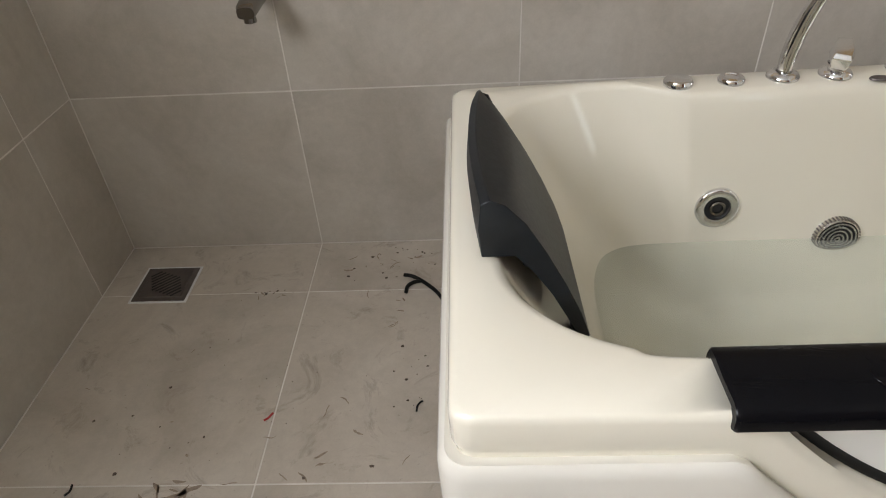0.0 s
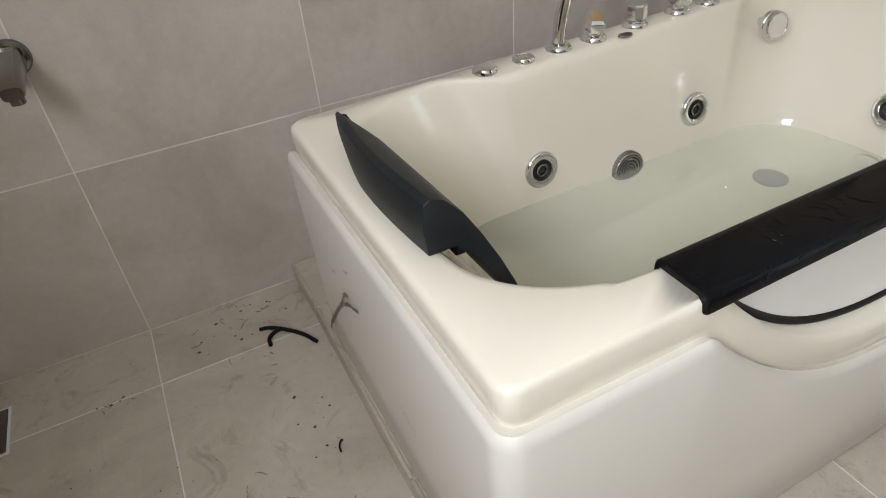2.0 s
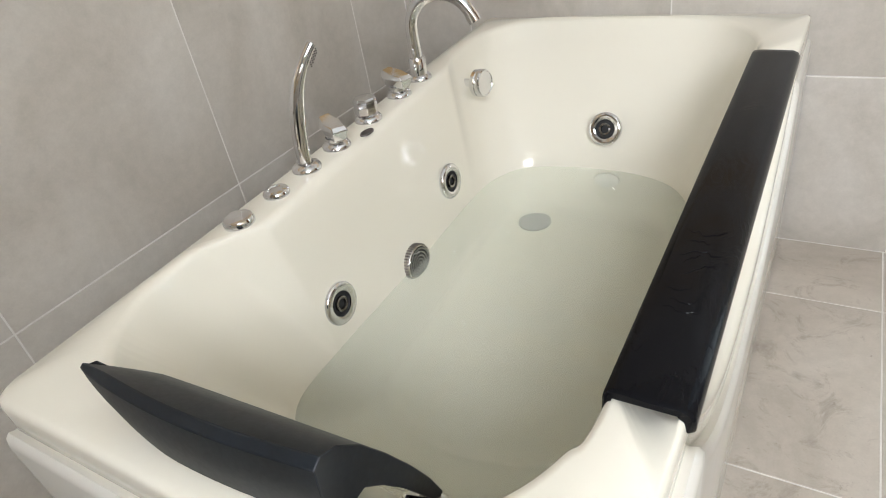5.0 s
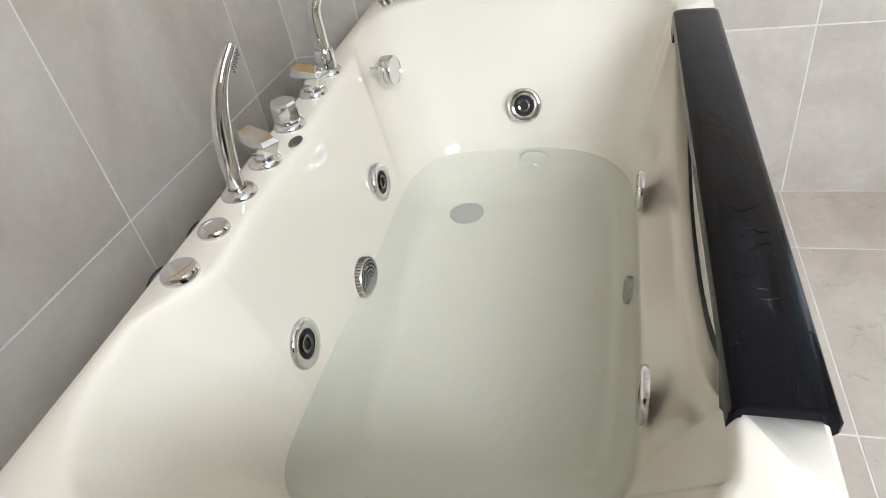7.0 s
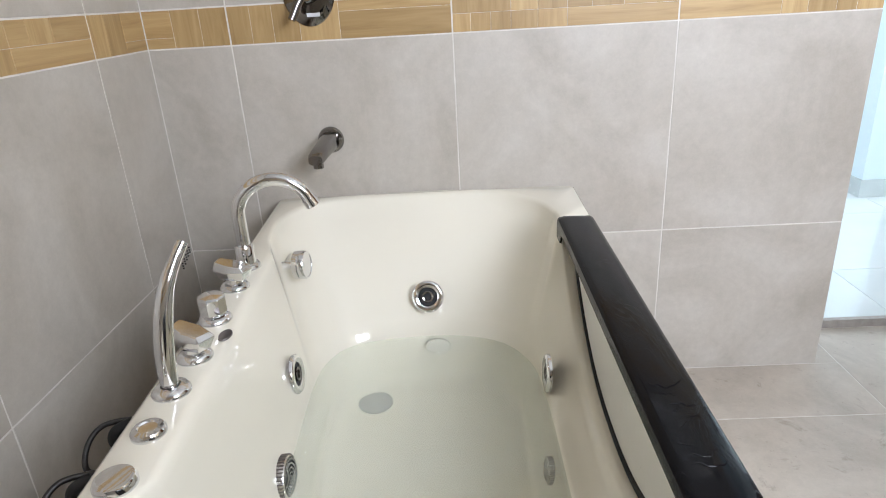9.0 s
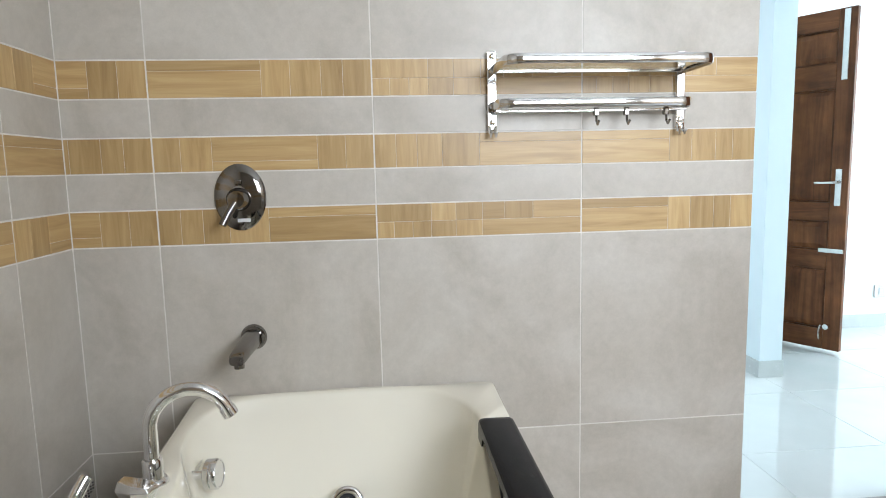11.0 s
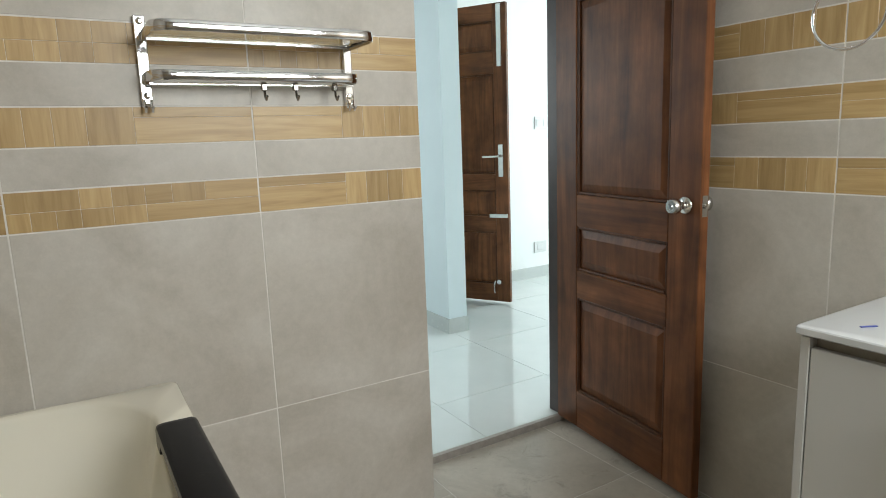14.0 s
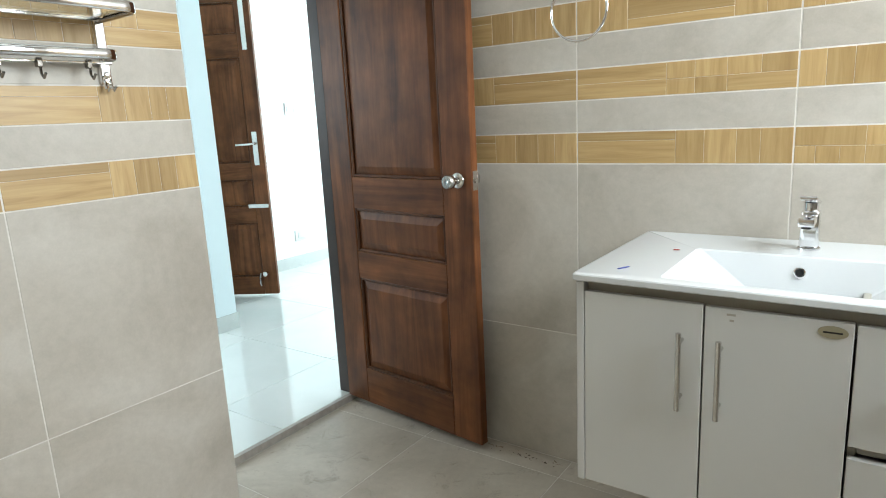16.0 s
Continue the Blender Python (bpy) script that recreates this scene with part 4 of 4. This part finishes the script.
def round_knob(parent, x, z, face, d):
    m = facing((x, face, z), (0, d, 0))
    k = part("knob", lathe([(0.030, 0), (0.030, 0.004), (0.026, 0.009), (0.013, 0.012), (0.011, 0.030), (0.022, 0.036), (0.027, 0.046), (0.027, 0.058), (0.022, 0.065), (0.010, 0.066), (0, 0.063)], m, 32), STEEL, parent,
             "round brushed steel door knob", True)
    part("keyhole", lathe([(0.009, 0.0655), (0.008, 0.068), (0, 0.068)], m, 16), CHROME, k, "", True)


round_knob(door_1, 0.735, 1.030, 0.0, -1)
round_knob(door_1, 0.735, 1.030, DT, 1)
part("latch_plate", box(DW - 0.0005, 0.006, 0.995, DW + 0.0015, 0.030, 1.065, 0.0005), STEEL, door_1, "steel latch plate")
part("latch", box(DW, 0.012, 1.022, DW + 0.010, 0.024, 1.038, 0.002), STEEL, door_1)

door_frame = thing("door_frame", 2.95, -2.85, 0.03, "dark-stained wooden door frame at the bathroom doorway", "door frame", kind="structure")
part("jamb", box(-0.028, -0.075, 0, 0.035, 0.024, 2.11, 0.003), FRAME, door_frame)
part("jamb", box(-0.028, 0.79, 0, 0.035, 0.83, 2.11, 0.003), FRAME, door_frame)
part("head", box(-0.028, 0.026, 2.10, 0.035, 0.788, 2.14, 0.003), FRAME, door_frame)

FA, FB = Vector((4.624, -3.872)), Vector((4.939, -3.690))
fang = math.degrees(math.atan2(FB.y - FA.y, FB.x - FA.x))
door_2 = thing("door_2", FA.x, FA.y, 0.045, "open brown panelled door with steel lever handle and bolts", "door", rz=fang)
panel_door(door_2, 0.66, 2.21, 0.036, 0.105, [(0.135, 0.545), (0.665, 0.865), (0.985, 1.72), (1.875, 2.09)])
m = pose(0.055, 0.036, 1.09)
part("handle_plate", box(-0.020, 0.0, -0.125, 0.020, 0.010, 0.115, 0.003, 2), STEEL, door_2, "tall steel handle plate", m=m)
lev = tube([(0.0, 0.006, 0.03), (0.0, 0.045, 0.03), (0.02, 0.055, 0.028), (0.125, 0.055, 0.026)], 0.009, 10)
part("lever", lev, STEEL, door_2, "steel lever", True, m=m)
part("bolt", box(0.004, 0.038, 0.655, 0.155, 0.050, 0.685, 0.004, 2), STEEL, door_2, "short steel bolt")
part("tower_bolt", box(0.035, 0.038, 1.765, 0.072, 0.050, 2.20, 0.004, 2), STEEL, door_2, "long steel tower bolt")
part("stopper", lathe([(0.012, 0), (0.012, 0.02), (0.020, 0.028), (0.018, 0.05), (0, 0.052)], facing((0.07, 0.037, 0.165), (0, 1, 0)), 16), STEEL, door_2, "", True)
part("stopper_hook", tube([(0.12, 0.038, 0.16), (0.12, 0.058, 0.13), (0.12, 0.060, 0.09), (0.12, 0.048, 0.07)], 0.007, 8), STEEL, door_2, "", True)


def socket(y0, z0, y1, z1, gangs):
    s = thing("wall_switch", 5.215, (y0 + y1) / 2, (z0 + z1) / 2, "white plastic switch plate on the white wall", "switch")
    w, h = abs(y1 - y0) / 2, abs(z1 - z0) / 2
    part("plate", box(-0.010, -w, -h, 0, w, h, 0.003, 2), SWITCH, s)
    for k in range(gangs):
        c = -w + (k + 0.5) * 2 * w / gangs
        part("rocker", box(-0.014, c - w / gangs * 0.55, -h * 0.55, -0.008, c + w / gangs * 0.55, h * 0.55, 0.002), SWITCH, s)


socket(-4.83, 1.36, -4.60, 1.47, 3)
socket(-4.72, 0.26, -4.58, 0.36, 1)

# ---- vanity ----
VX0, VX1, VF, VB = 0.615, 1.533, -2.238, S_Y
vanity = thing("vanity_cabinet", 1.074, -2.54, 0.335, "white lacquered wall-hung vanity cabinet with steel handles", "cabinet")


def vbox(name, x0, y0, z0, x1, y1, z1, mat, bev=0.0015, label="", parent=None):
    return part(name, box(x0 - 1.074, y0 + 2.54, z0 - 0.335, x1 - 1.074, y1 + 2.54, z1 - 0.335, bev), mat, parent or vanity, label)


vbox("side_panel", 1.507, S_Y + 0.002, 0.335, 1.526, -2.252, 0.872, LACQUER)
vbox("side_panel", 0.622, S_Y + 0.002, 0.335, 0.641, -2.252, 0.872, LACQUER)
vbox("bottom_panel", 0.642, S_Y + 0.002, 0.336, 1.506, -2.275, 0.352, LACQUER)
vbox("back_panel", 0.642, S_Y + 0.002, 0.353, 1.506, S_Y + 0.014, 0.870, TAUPE)
vbox("top_rail", 0.642, -2.295, 0.820, 1.506, -2.277, 0.872, TAUPE, label="recessed taupe rail under the basin top")
vbox("divider", 0.925, -2.78, 0.353, 0.941, -2.277, 0.818, TAUPE)
vbox("drawer_rail", 0.642, -2.295, 0.565, 0.924, -2.277, 0.60, TAUPE)


def bar_handle(parent, x, z0, z1, across=False):
    f = -2.254 + 2.54
    px, pz = x - 1.074, (z0 - 0.335, z1 - 0.335)
    if across:
        h = part("handle", tube([(px - 0.09, f + 0.034, pz[0]), (px + 0.09, f + 0.034, pz[0])], 0.006, 12), STEEL, parent, "brushed steel bar handle", True)
        for d in (-0.065, 0.065):
            part("post", tube([(px + d, f, pz[0]), (px + d, f + 0.032, pz[0])], 0.0045, 10), STEEL, h, "", True)
        return
    h = part("handle", tube([(px, f + 0.034, pz[0]), (px, f + 0.034, pz[1])], 0.0062, 12), STEEL, parent, "brushed steel bar handle", True)
    for z in (pz[0] + 0.025, pz[1] - 0.025):
        part("post", tube([(px, f, z), (px, f + 0.032, z)], 0.0045, 10), STEEL, h, "", True)


d1 = vbox("door", 1.227, -2.272, 0.337, 1.505, -2.254, 0.850, LACQUER)
d2 = vbox("door", 0.944, -2.272, 0.337, 1.223, -2.254, 0.848, LACQUER)
bar_handle(d1, 1.270, 0.602, 0.788)
bar_handle(d2, 1.186, 0.598, 0.782)
w1 = vbox("drawer", 0.643, -2.272, 0.588, 0.939, -2.254, 0.846, LACQUER)
w2 = vbox("drawer", 0.643, -2.272, 0.337, 0.939, -2.254, 0.562, LACQUER)
bar_handle(w1, 0.79, 0.715, 0.715, True)
bar_handle(w2, 0.79, 0.45, 0.45, True)
plate = lathe([(0.027, 0), (0.026, 0.002), (0.023, 0.0025), (0.0, 0.0028)], Matrix(), 32)
plate.transform(facing((0.980 - 1.074, -2.2535 + 2.54, 0.826 - 0.335), (0, 1, 0)) @ Matrix.Diagonal((1, 0.5, 1, 1)))
bd = part("maker_badge", plate, make_plain("antique_brass", (0.40, 0.37, 0.27), 0.4, metal=0.8), d2, "small oval brass-coloured badge", True)
part("badge_bar", box(0.963 - 1.074, -2.2508 + 2.54, 0.8245 - 0.335, 0.997 - 1.074, -2.2498 + 2.54, 0.828 - 0.335), HOLE, bd)
part("chip", box(1.160 - 1.074, -2.2538 + 2.54, 0.833 - 0.335, 1.178 - 1.074, -2.2534 + 2.54, 0.838 - 0.335), TAUPE, d2)
part("chip", box(1.163 - 1.074, -2.2538 + 2.54, 0.820 - 0.335, 1.172 - 1.074, -2.2534 + 2.54, 0.825 - 0.335), TAUPE, d2)


def build_basin():
    """A ceramic top with a rectangular bowl: rings from the bowl's floor out to the edge and round under it."""
    x0, x1, y0, y1, zt = VX0, VX1, S_Y + 0.001, VF, 0.896
    bx0, bx1, by0, by1 = 0.815, 1.333, -2.632, -2.282

    def ring(b, ax0, ax1, ay0, ay1, z, r, n=6):
        v = []
        for cx, cy, a in ((ax1 - r, ay1 - r, 0), (ax0 + r, ay1 - r, 90), (ax0 + r, ay0 + r, 180), (ax1 - r, ay0 + r, 270)):
            for k in range(n + 1):
                t = radians(a + 90 * k / n)
                v.append(b.verts.new((cx + r * math.cos(t), cy + r * math.sin(t), z(cx + r * math.cos(t), cy + r * math.sin(t)) if callable(z) else z)))
        return v

    b = bmesh.new()
    rs = [ring(b, x0 + 0.004, x1 - 0.004, y0, y1 - 0.004, zt - 0.019, 0.008), ring(b, x0, x1, y0, y1, zt - 0.016, 0.010), ring(b, x0, x1, y0, y1, zt - 0.004, 0.010),
          ring(b, x0 + 0.002, x1 - 0.002, y0, y1 - 0.002, zt - 0.001, 0.010), ring(b, x0 + 0.005, x1 - 0.005, y0, y1 - 0.005, zt, 0.010),
          ring(b, bx0, bx1, by0, by1, zt - 0.001, 0.014), ring(b, bx0 + 0.005, bx1 - 0.005, by0 + 0.003, by1 - 0.003, zt - 0.005, 0.014),
          ring(b, bx0 + 0.128, bx1 - 0.128, by0 + 0.016, by1 - 0.020, zt - 0.098, 0.012), ring(b, bx0 + 0.138, bx1 - 0.138, by0 + 0.024, by1 - 0.030, zt - 0.102, 0.012)]
    for p, q in zip(rs, rs[1:]):
        for j in range(len(p)):
            b.faces.new((p[j], p[(j + 1) % len(p)], q[(j + 1) % len(p)], q[j]))
    b.faces.new(rs[-1])
    return b


basin = thing("washbasin", 0, 0, 0, "white ceramic washbasin top with a rectangular bowl", "washbasin")
part("basin_top", build_basin(), WHITE, basin, "", True, angle=22)
part("overflow_ring", lathe([(0.014, -0.002), (0.014, 0.003), (0.011, 0.004), (0.009, 0.0), (0.008, -0.004)], facing((1.080, -2.622, 0.853), (0, 1, 0.13)), 24), CHROME, basin, "", True)
part("overflow_hole", lathe([(0.009, 0.0005), (0, 0.0005)], facing((1.080, -2.621, 0.853), (0, 1, 0.13)), 20), HOLE, basin)

tap = thing("basin_tap", 1.073, -2.725, 0.896, "square-bodied chrome basin mixer tap on the washbasin", "tap")
part("tap_base", lathe([(0.027, 0), (0.027, 0.004), (0.024, 0.006), (0.02, 0.006)], Matrix(), 28), CHROME, tap, "", True)
part("tap_body", box(-0.022, -0.020, 0.004, 0.022, 0.022, 0.105, 0.008, 3), CHROME, tap, "", True)
part("tap_spout", box(-0.019, 0.010, 0.076, 0.019, 0.115, 0.098, 0.005, 2), CHROME, tap, "", True)
tl = box(-0.020, -0.028, -0.006, 0.020, 0.085, 0.006, 0.004, 2)
tl.transform(pose(0, 0, 0.128, 12, 0, 0))
part("tap_lever", tl, CHROME, tap, "", True)
part("tap_neck", lathe([(0.018, 0.100), (0.018, 0.124), (0, 0.125)], Matrix(), 24), CHROME, tap, "", True)
part("aerator", lathe([(0.011, 0.078), (0.011, 0.070), (0.008, 0.070), (0.008, 0.074), (0, 0.074)], pose(0, 0.095, 0), 18), HOLE, tap)


def scrap(name, x, y, z, turn, l, w, mat, label):
    b = box(-l / 2, -w / 2, 0, l / 2, w / 2, 0.002, 0.0006)
    ob = mesh_object(name, b, mat)
    ob.matrix_basis = pose(x, y, z, 0, 0, turn)
    return tagged(ob, label, "scrap")


scrap("plastic_scrap", 1.436, -2.335, 0.8962, 62, 0.036, 0.006, BLUE, "small blue plastic scrap on the washbasin")
scrap("plastic_scrap", 1.375, -2.585, 0.8962, 15, 0.016, 0.006, RED, "tiny red plastic scrap on the washbasin")

# ---- towel ring ----
ring = thing("towel_ring", 1.742, S_Y, 1.677, "round chrome towel ring on the tiled wall", "towel ring", rz=180)
part("ring_base", box(-0.03, -0.012, -0.012, 0.03, 0, 0.020, 0.004, 2), CHROME, ring)
part("ring_arm", box(-0.007, -0.06, -0.006, 0.007, -0.010, 0.008, 0.003, 2), CHROME, ring)
part("hoop", tube([(0.092 * math.sin(2 * math.pi * k / 48) - 0.0, -0.055, -0.088 + 0.092 * math.cos(2 * math.pi * k / 48)) for k in range(48)], 0.0045, 10, True), CHROME, ring, "", True)

# ---- floor drain ----
fd = thing("floor_drain", 0.172, -0.182, 0.0, "square dull steel floor drain grate with slanted slots", "floor drain")
part("rim", box(-0.084, -0.080, -0.004, 0.084, 0.080, 0.0012, 0.0006), SWITCH, fd, "thin white grout edge")
part("frame", box(-0.077, -0.073, -0.004, 0.077, 0.073, 0.0032, 0.001), GRATE, fd)
part("grate", box(-0.062, -0.058, 0.0, 0.062, 0.058, 0.0046, 0.001), GRATE, fd)
for k in range(-5, 6):
    c = k * 0.0125
    hl = 0.043 - abs(k) * 0.0052
    s = box(-hl, -0.0026, 0.0046, hl, 0.0026, 0.0052)
    s.transform(pose(c * 0.7, -c * 0.7, 0, 0, 0, 42))
    part("slot", s, HOLE, fd)


# ---- odds and ends on the floor and behind the tub ----
def cord(name, pts, r, mat, label):
    ob = mesh_object(name, tube(spline(pts, 6), r, 8), mat, True)
    return tagged(ob, label, "cord")


cord("cable_offcut", [(0.868, -0.172, 0.006), (0.895, -0.180, 0.006), (0.925, -0.204, 0.006), (0.965, -0.250, 0.006), (0.990, -0.300, 0.006)], 0.0055, RUBBER, "black cable offcut lying on the floor tiles")
cord("cable_offcut", [(0.879, -0.248, 0.006), (0.882, -0.222, 0.006), (0.898, -0.206, 0.006), (0.918, -0.203, 0.008)], 0.0055, RUBBER, "short curled black cable offcut on the floor")
cord("wire_scrap", [(0.928, -0.655, 0.003), (0.929, -0.640, 0.003), (0.936, -0.628, 0.003), (0.942, -0.626, 0.003)], 0.0022, RUBBER, "tiny black wire scrap on the floor")
cord("wire_scrap", [(0.580, -0.673, 0.003), (0.588, -0.667, 0.003), (0.597, -0.652, 0.003)], 0.0024, RED, "tiny red wire scrap on the floor")
cord("wire_scrap", [(0.205, -0.855, 0.003), (0.212, -0.845, 0.003), (0.210, -0.83, 0.003)], 0.0024, RUBBER, "tiny dark wire scrap on the floor")


def hose_loop(x, y, z):
    k = 0.62
    h = thing("supply_hose", x, y, z, "braided steel supply hose with dark elbow behind the tub", "hose")
    sc = Matrix.Diagonal((k, k, k, 1))
    part("hose", tube(spline([(0.06, -0.03, 0.02), (0.01, 0.03, 0.035), (-0.045, 0.055, 0.005), (-0.085, 0.045, -0.05), (-0.04, -0.01, -0.085), (0.02, -0.05, -0.10)], 8), 0.0085, 10), HOSE, h, "", True, m=sc)
    part("elbow", tube(spline([(0.03, -0.045, 0.03), (0.0, -0.01, 0.02), (0.0, 0.0, -0.02), (0.0, -0.03, -0.06)], 6), 0.017, 12), HOLE, h, "", True, m=sc)
    part("stalk", box(-0.004, -0.06, -z + 0.056, 0.004, -0.05, -0.02), HOLE, h)


hose_loop(1.635, -0.205, 0.490)
hose_loop(1.780, -0.200, 0.490)

# loose grit and crumbs on the floor
rng = random.Random(5)
bm = bmesh.new()
spots = [(0.80, -0.12, 0.16, 0.08, 26), (0.50, -0.235, 0.06, 0.02, 14), (0.92, -0.55, 0.07, 0.14, 14), (0.45, -0.62, 0.35, 0.3, 30), (0.55, -1.0, 0.4, 0.3, 24), (2.0, -2.78, 0.2, 0.02, 40), (0.86, -0.06, 0.1, 0.04, 12)]
for cx, cy, sx, sy, n in spots:
    for _ in range(n):
        x, y, s = cx + rng.gauss(0, 0.5) * sx, cy + rng.gauss(0, 0.5) * sy, rng.choice((0.0009, 0.0012, 0.0016, 0.0022, 0.003, 0.0042))
        if not (0.02 < x < 2.6 and S_Y + 0.01 < y < -0.01) or (0.985 < x < 1.1 and y > -1.2):
            continue
        a0 = rng.uniform(0, 6.28)
        base = [bm.verts.new((x + s * rng.uniform(0.7, 1.7) * math.cos(a0 + k * 1.2566), y + s * rng.uniform(0.7, 1.7) * math.sin(a0 + k * 1.2566), 0.0002)) for k in range(5)]
        tip = bm.verts.new((x + s * 0.2, y, s * 0.9))
        for k in range(5):
            bm.faces.new((base[k], base[(k + 1) % 5], tip))
tagged(mesh_object("floor_grit", bm, DIRT), "dark crumbs and grit scattered over the floor tiles", "grit", kind="stuff")

# dried brown scuffs and trickles on the floor
SCUFF = make_plain("dried_mud", (0.27, 0.212, 0.158), 0.8, vary=0.25, scale=90)
bm = bmesh.new()
for cx, cy, sx, sy, n, big in ((0.42, -0.86, 0.08, 0.05, 12, 1.9), (0.75, -0.72, 0.20, 0.22, 10, 1.0), (0.30, -0.55, 0.22, 0.22, 4, 0.9), (0.82, -0.10, 0.12, 0.03, 8, 1.2), (0.84, -0.33, 0.10, 0.06, 6, 1.0), (0.50, -0.235, 0.04, 0.01, 5, 0.8),
                              (2.05, -2.795, 0.22, 0.012, 14, 0.9)):
    for _ in range(n):
        x, y, a = cx + rng.gauss(0, 0.6) * sx, cy + rng.gauss(0, 0.6) * sy, rng.uniform(0, 6.28)
        if not (0.03 < x < 2.6 and S_Y + 0.01 < y < -0.015) or (0.97 < x < 1.1 and y > -1.2):
            continue
        steps, wide, bend = rng.randint(2, 7), rng.uniform(0.0009, 0.0040) * big, rng.uniform(-0.5, 0.5)
        rows = []
        for k in range(steps + 1):
            half = wide * rng.uniform(0.35, 1.0) * (0.25 if k in (0, steps) else 1.0)
            px, py = -math.sin(a) * half, math.cos(a) * half
            rows.append((bm.verts.new((x + px, y + py, 0.0005)), bm.verts.new((x - px, y - py, 0.0005))))
            x, y, a = x + 0.0055 * big * math.cos(a), y + 0.0055 * big * math.sin(a), a + bend * 0.4 + rng.uniform(-0.4, 0.4)
        for p, q in zip(rows, rows[1:]):
            bm.faces.new((p[0], q[0], q[1], p[1]))
tagged(mesh_object("floor_scuffs", bm, SCUFF), "dried brown scuffs and trickles on the floor tiles", "scuffs", kind="stuff")

# specks lying in the bath water
bm = bmesh.new()
for _ in range(46):
    x, y, r = rng.uniform(1.55, 2.25), rng.uniform(-0.95, -0.56), rng.choice((0.0008, 0.0012, 0.0018))
    box(x, y, 0.1105, x + r * rng.uniform(1, 3), y + r, 0.1105 + r, bm=bm)
tagged(mesh_object("bath_grit", bm, DIRT), "tiny dark specks settled in the bath water", "grit", kind="stuff")

# ---- cladding, last ----
pattern_of.update({("east", 2, 1): 3, ("east", 2, 2): 1, ("east", 2, 3): 0, ("east", 4, 1): 2, ("east", 4, 2): 3, ("east", 4, 3): 0, ("east", 6, 1): 0, ("east", 6, 2): 1, ("east", 6, 3): 1})
pattern_of.update({("south", 2, 1): 0, ("south", 2, 2): 0, ("south", 2, 3): 1, ("south", 4, 1): 3, ("south", 4, 2): 4, ("south", 4, 3): 3, ("south", 6, 1): 0, ("south", 6, 2): 2, ("south", 6, 3): 1})
clad("north", wall_north, [0, 0.6, 1.2, 1.8, 2.4, E_X])
clad("east", wall_east, [0, -0.236, -0.852, -1.466, E_END])
clad("south", wall_south, [2.755, 2.40, 1.772, 1.135, 0.50, 0.0])
clad("west", wall_west, [S_Y, WIN[0], WIN_MID, WIN[1], -1.449, -0.838, -0.227, 0], lambda a, b, c, d: a >= WIN[0] - 0.01 and b <= WIN[1] + 0.01 and c >= WIN[2] - 0.01 and d <= WIN[3] + 0.01, ROWS_Z[:-2] + [WIN[3], H])


def floor_tiles():
    xs = [0, 0.6, 1.2, 1.8, 2.4, 2.902]
    ys = [S_Y, -2.715, -2.085, -1.46, -0.832, -0.229, 0]
    cache = {}
    cells = [(x0, x1, y0, y1) for x0, x1 in zip(xs, xs[1:]) for y0, y1 in zip(ys, ys[1:])] + [(E_X, 2.902, -2.085, E_END)]
    for x0, x1, y0, y1 in cells:
        if x0 == 2.4 and y1 > E_END + 0.01:
            x1 = min(x1, E_X + 0.001)
        key = (round(x1 - x0, 4), round(y1 - y0, 4))
        if key not in cache:
            me = bpy.data.meshes.new("floor_tile")
            b = box(GAP, GAP, -0.008, key[0] - GAP, key[1] - GAP, 0, 0.0007)
            b.to_mesh(me)
            b.free()
            me.materials.append(FLOOR)
            cache[key] = me
        ob = new("tile", cache[key])
        ob.parent = floor
        ob.matrix_basis = pose(x0, y0, 0)


floor_tiles()
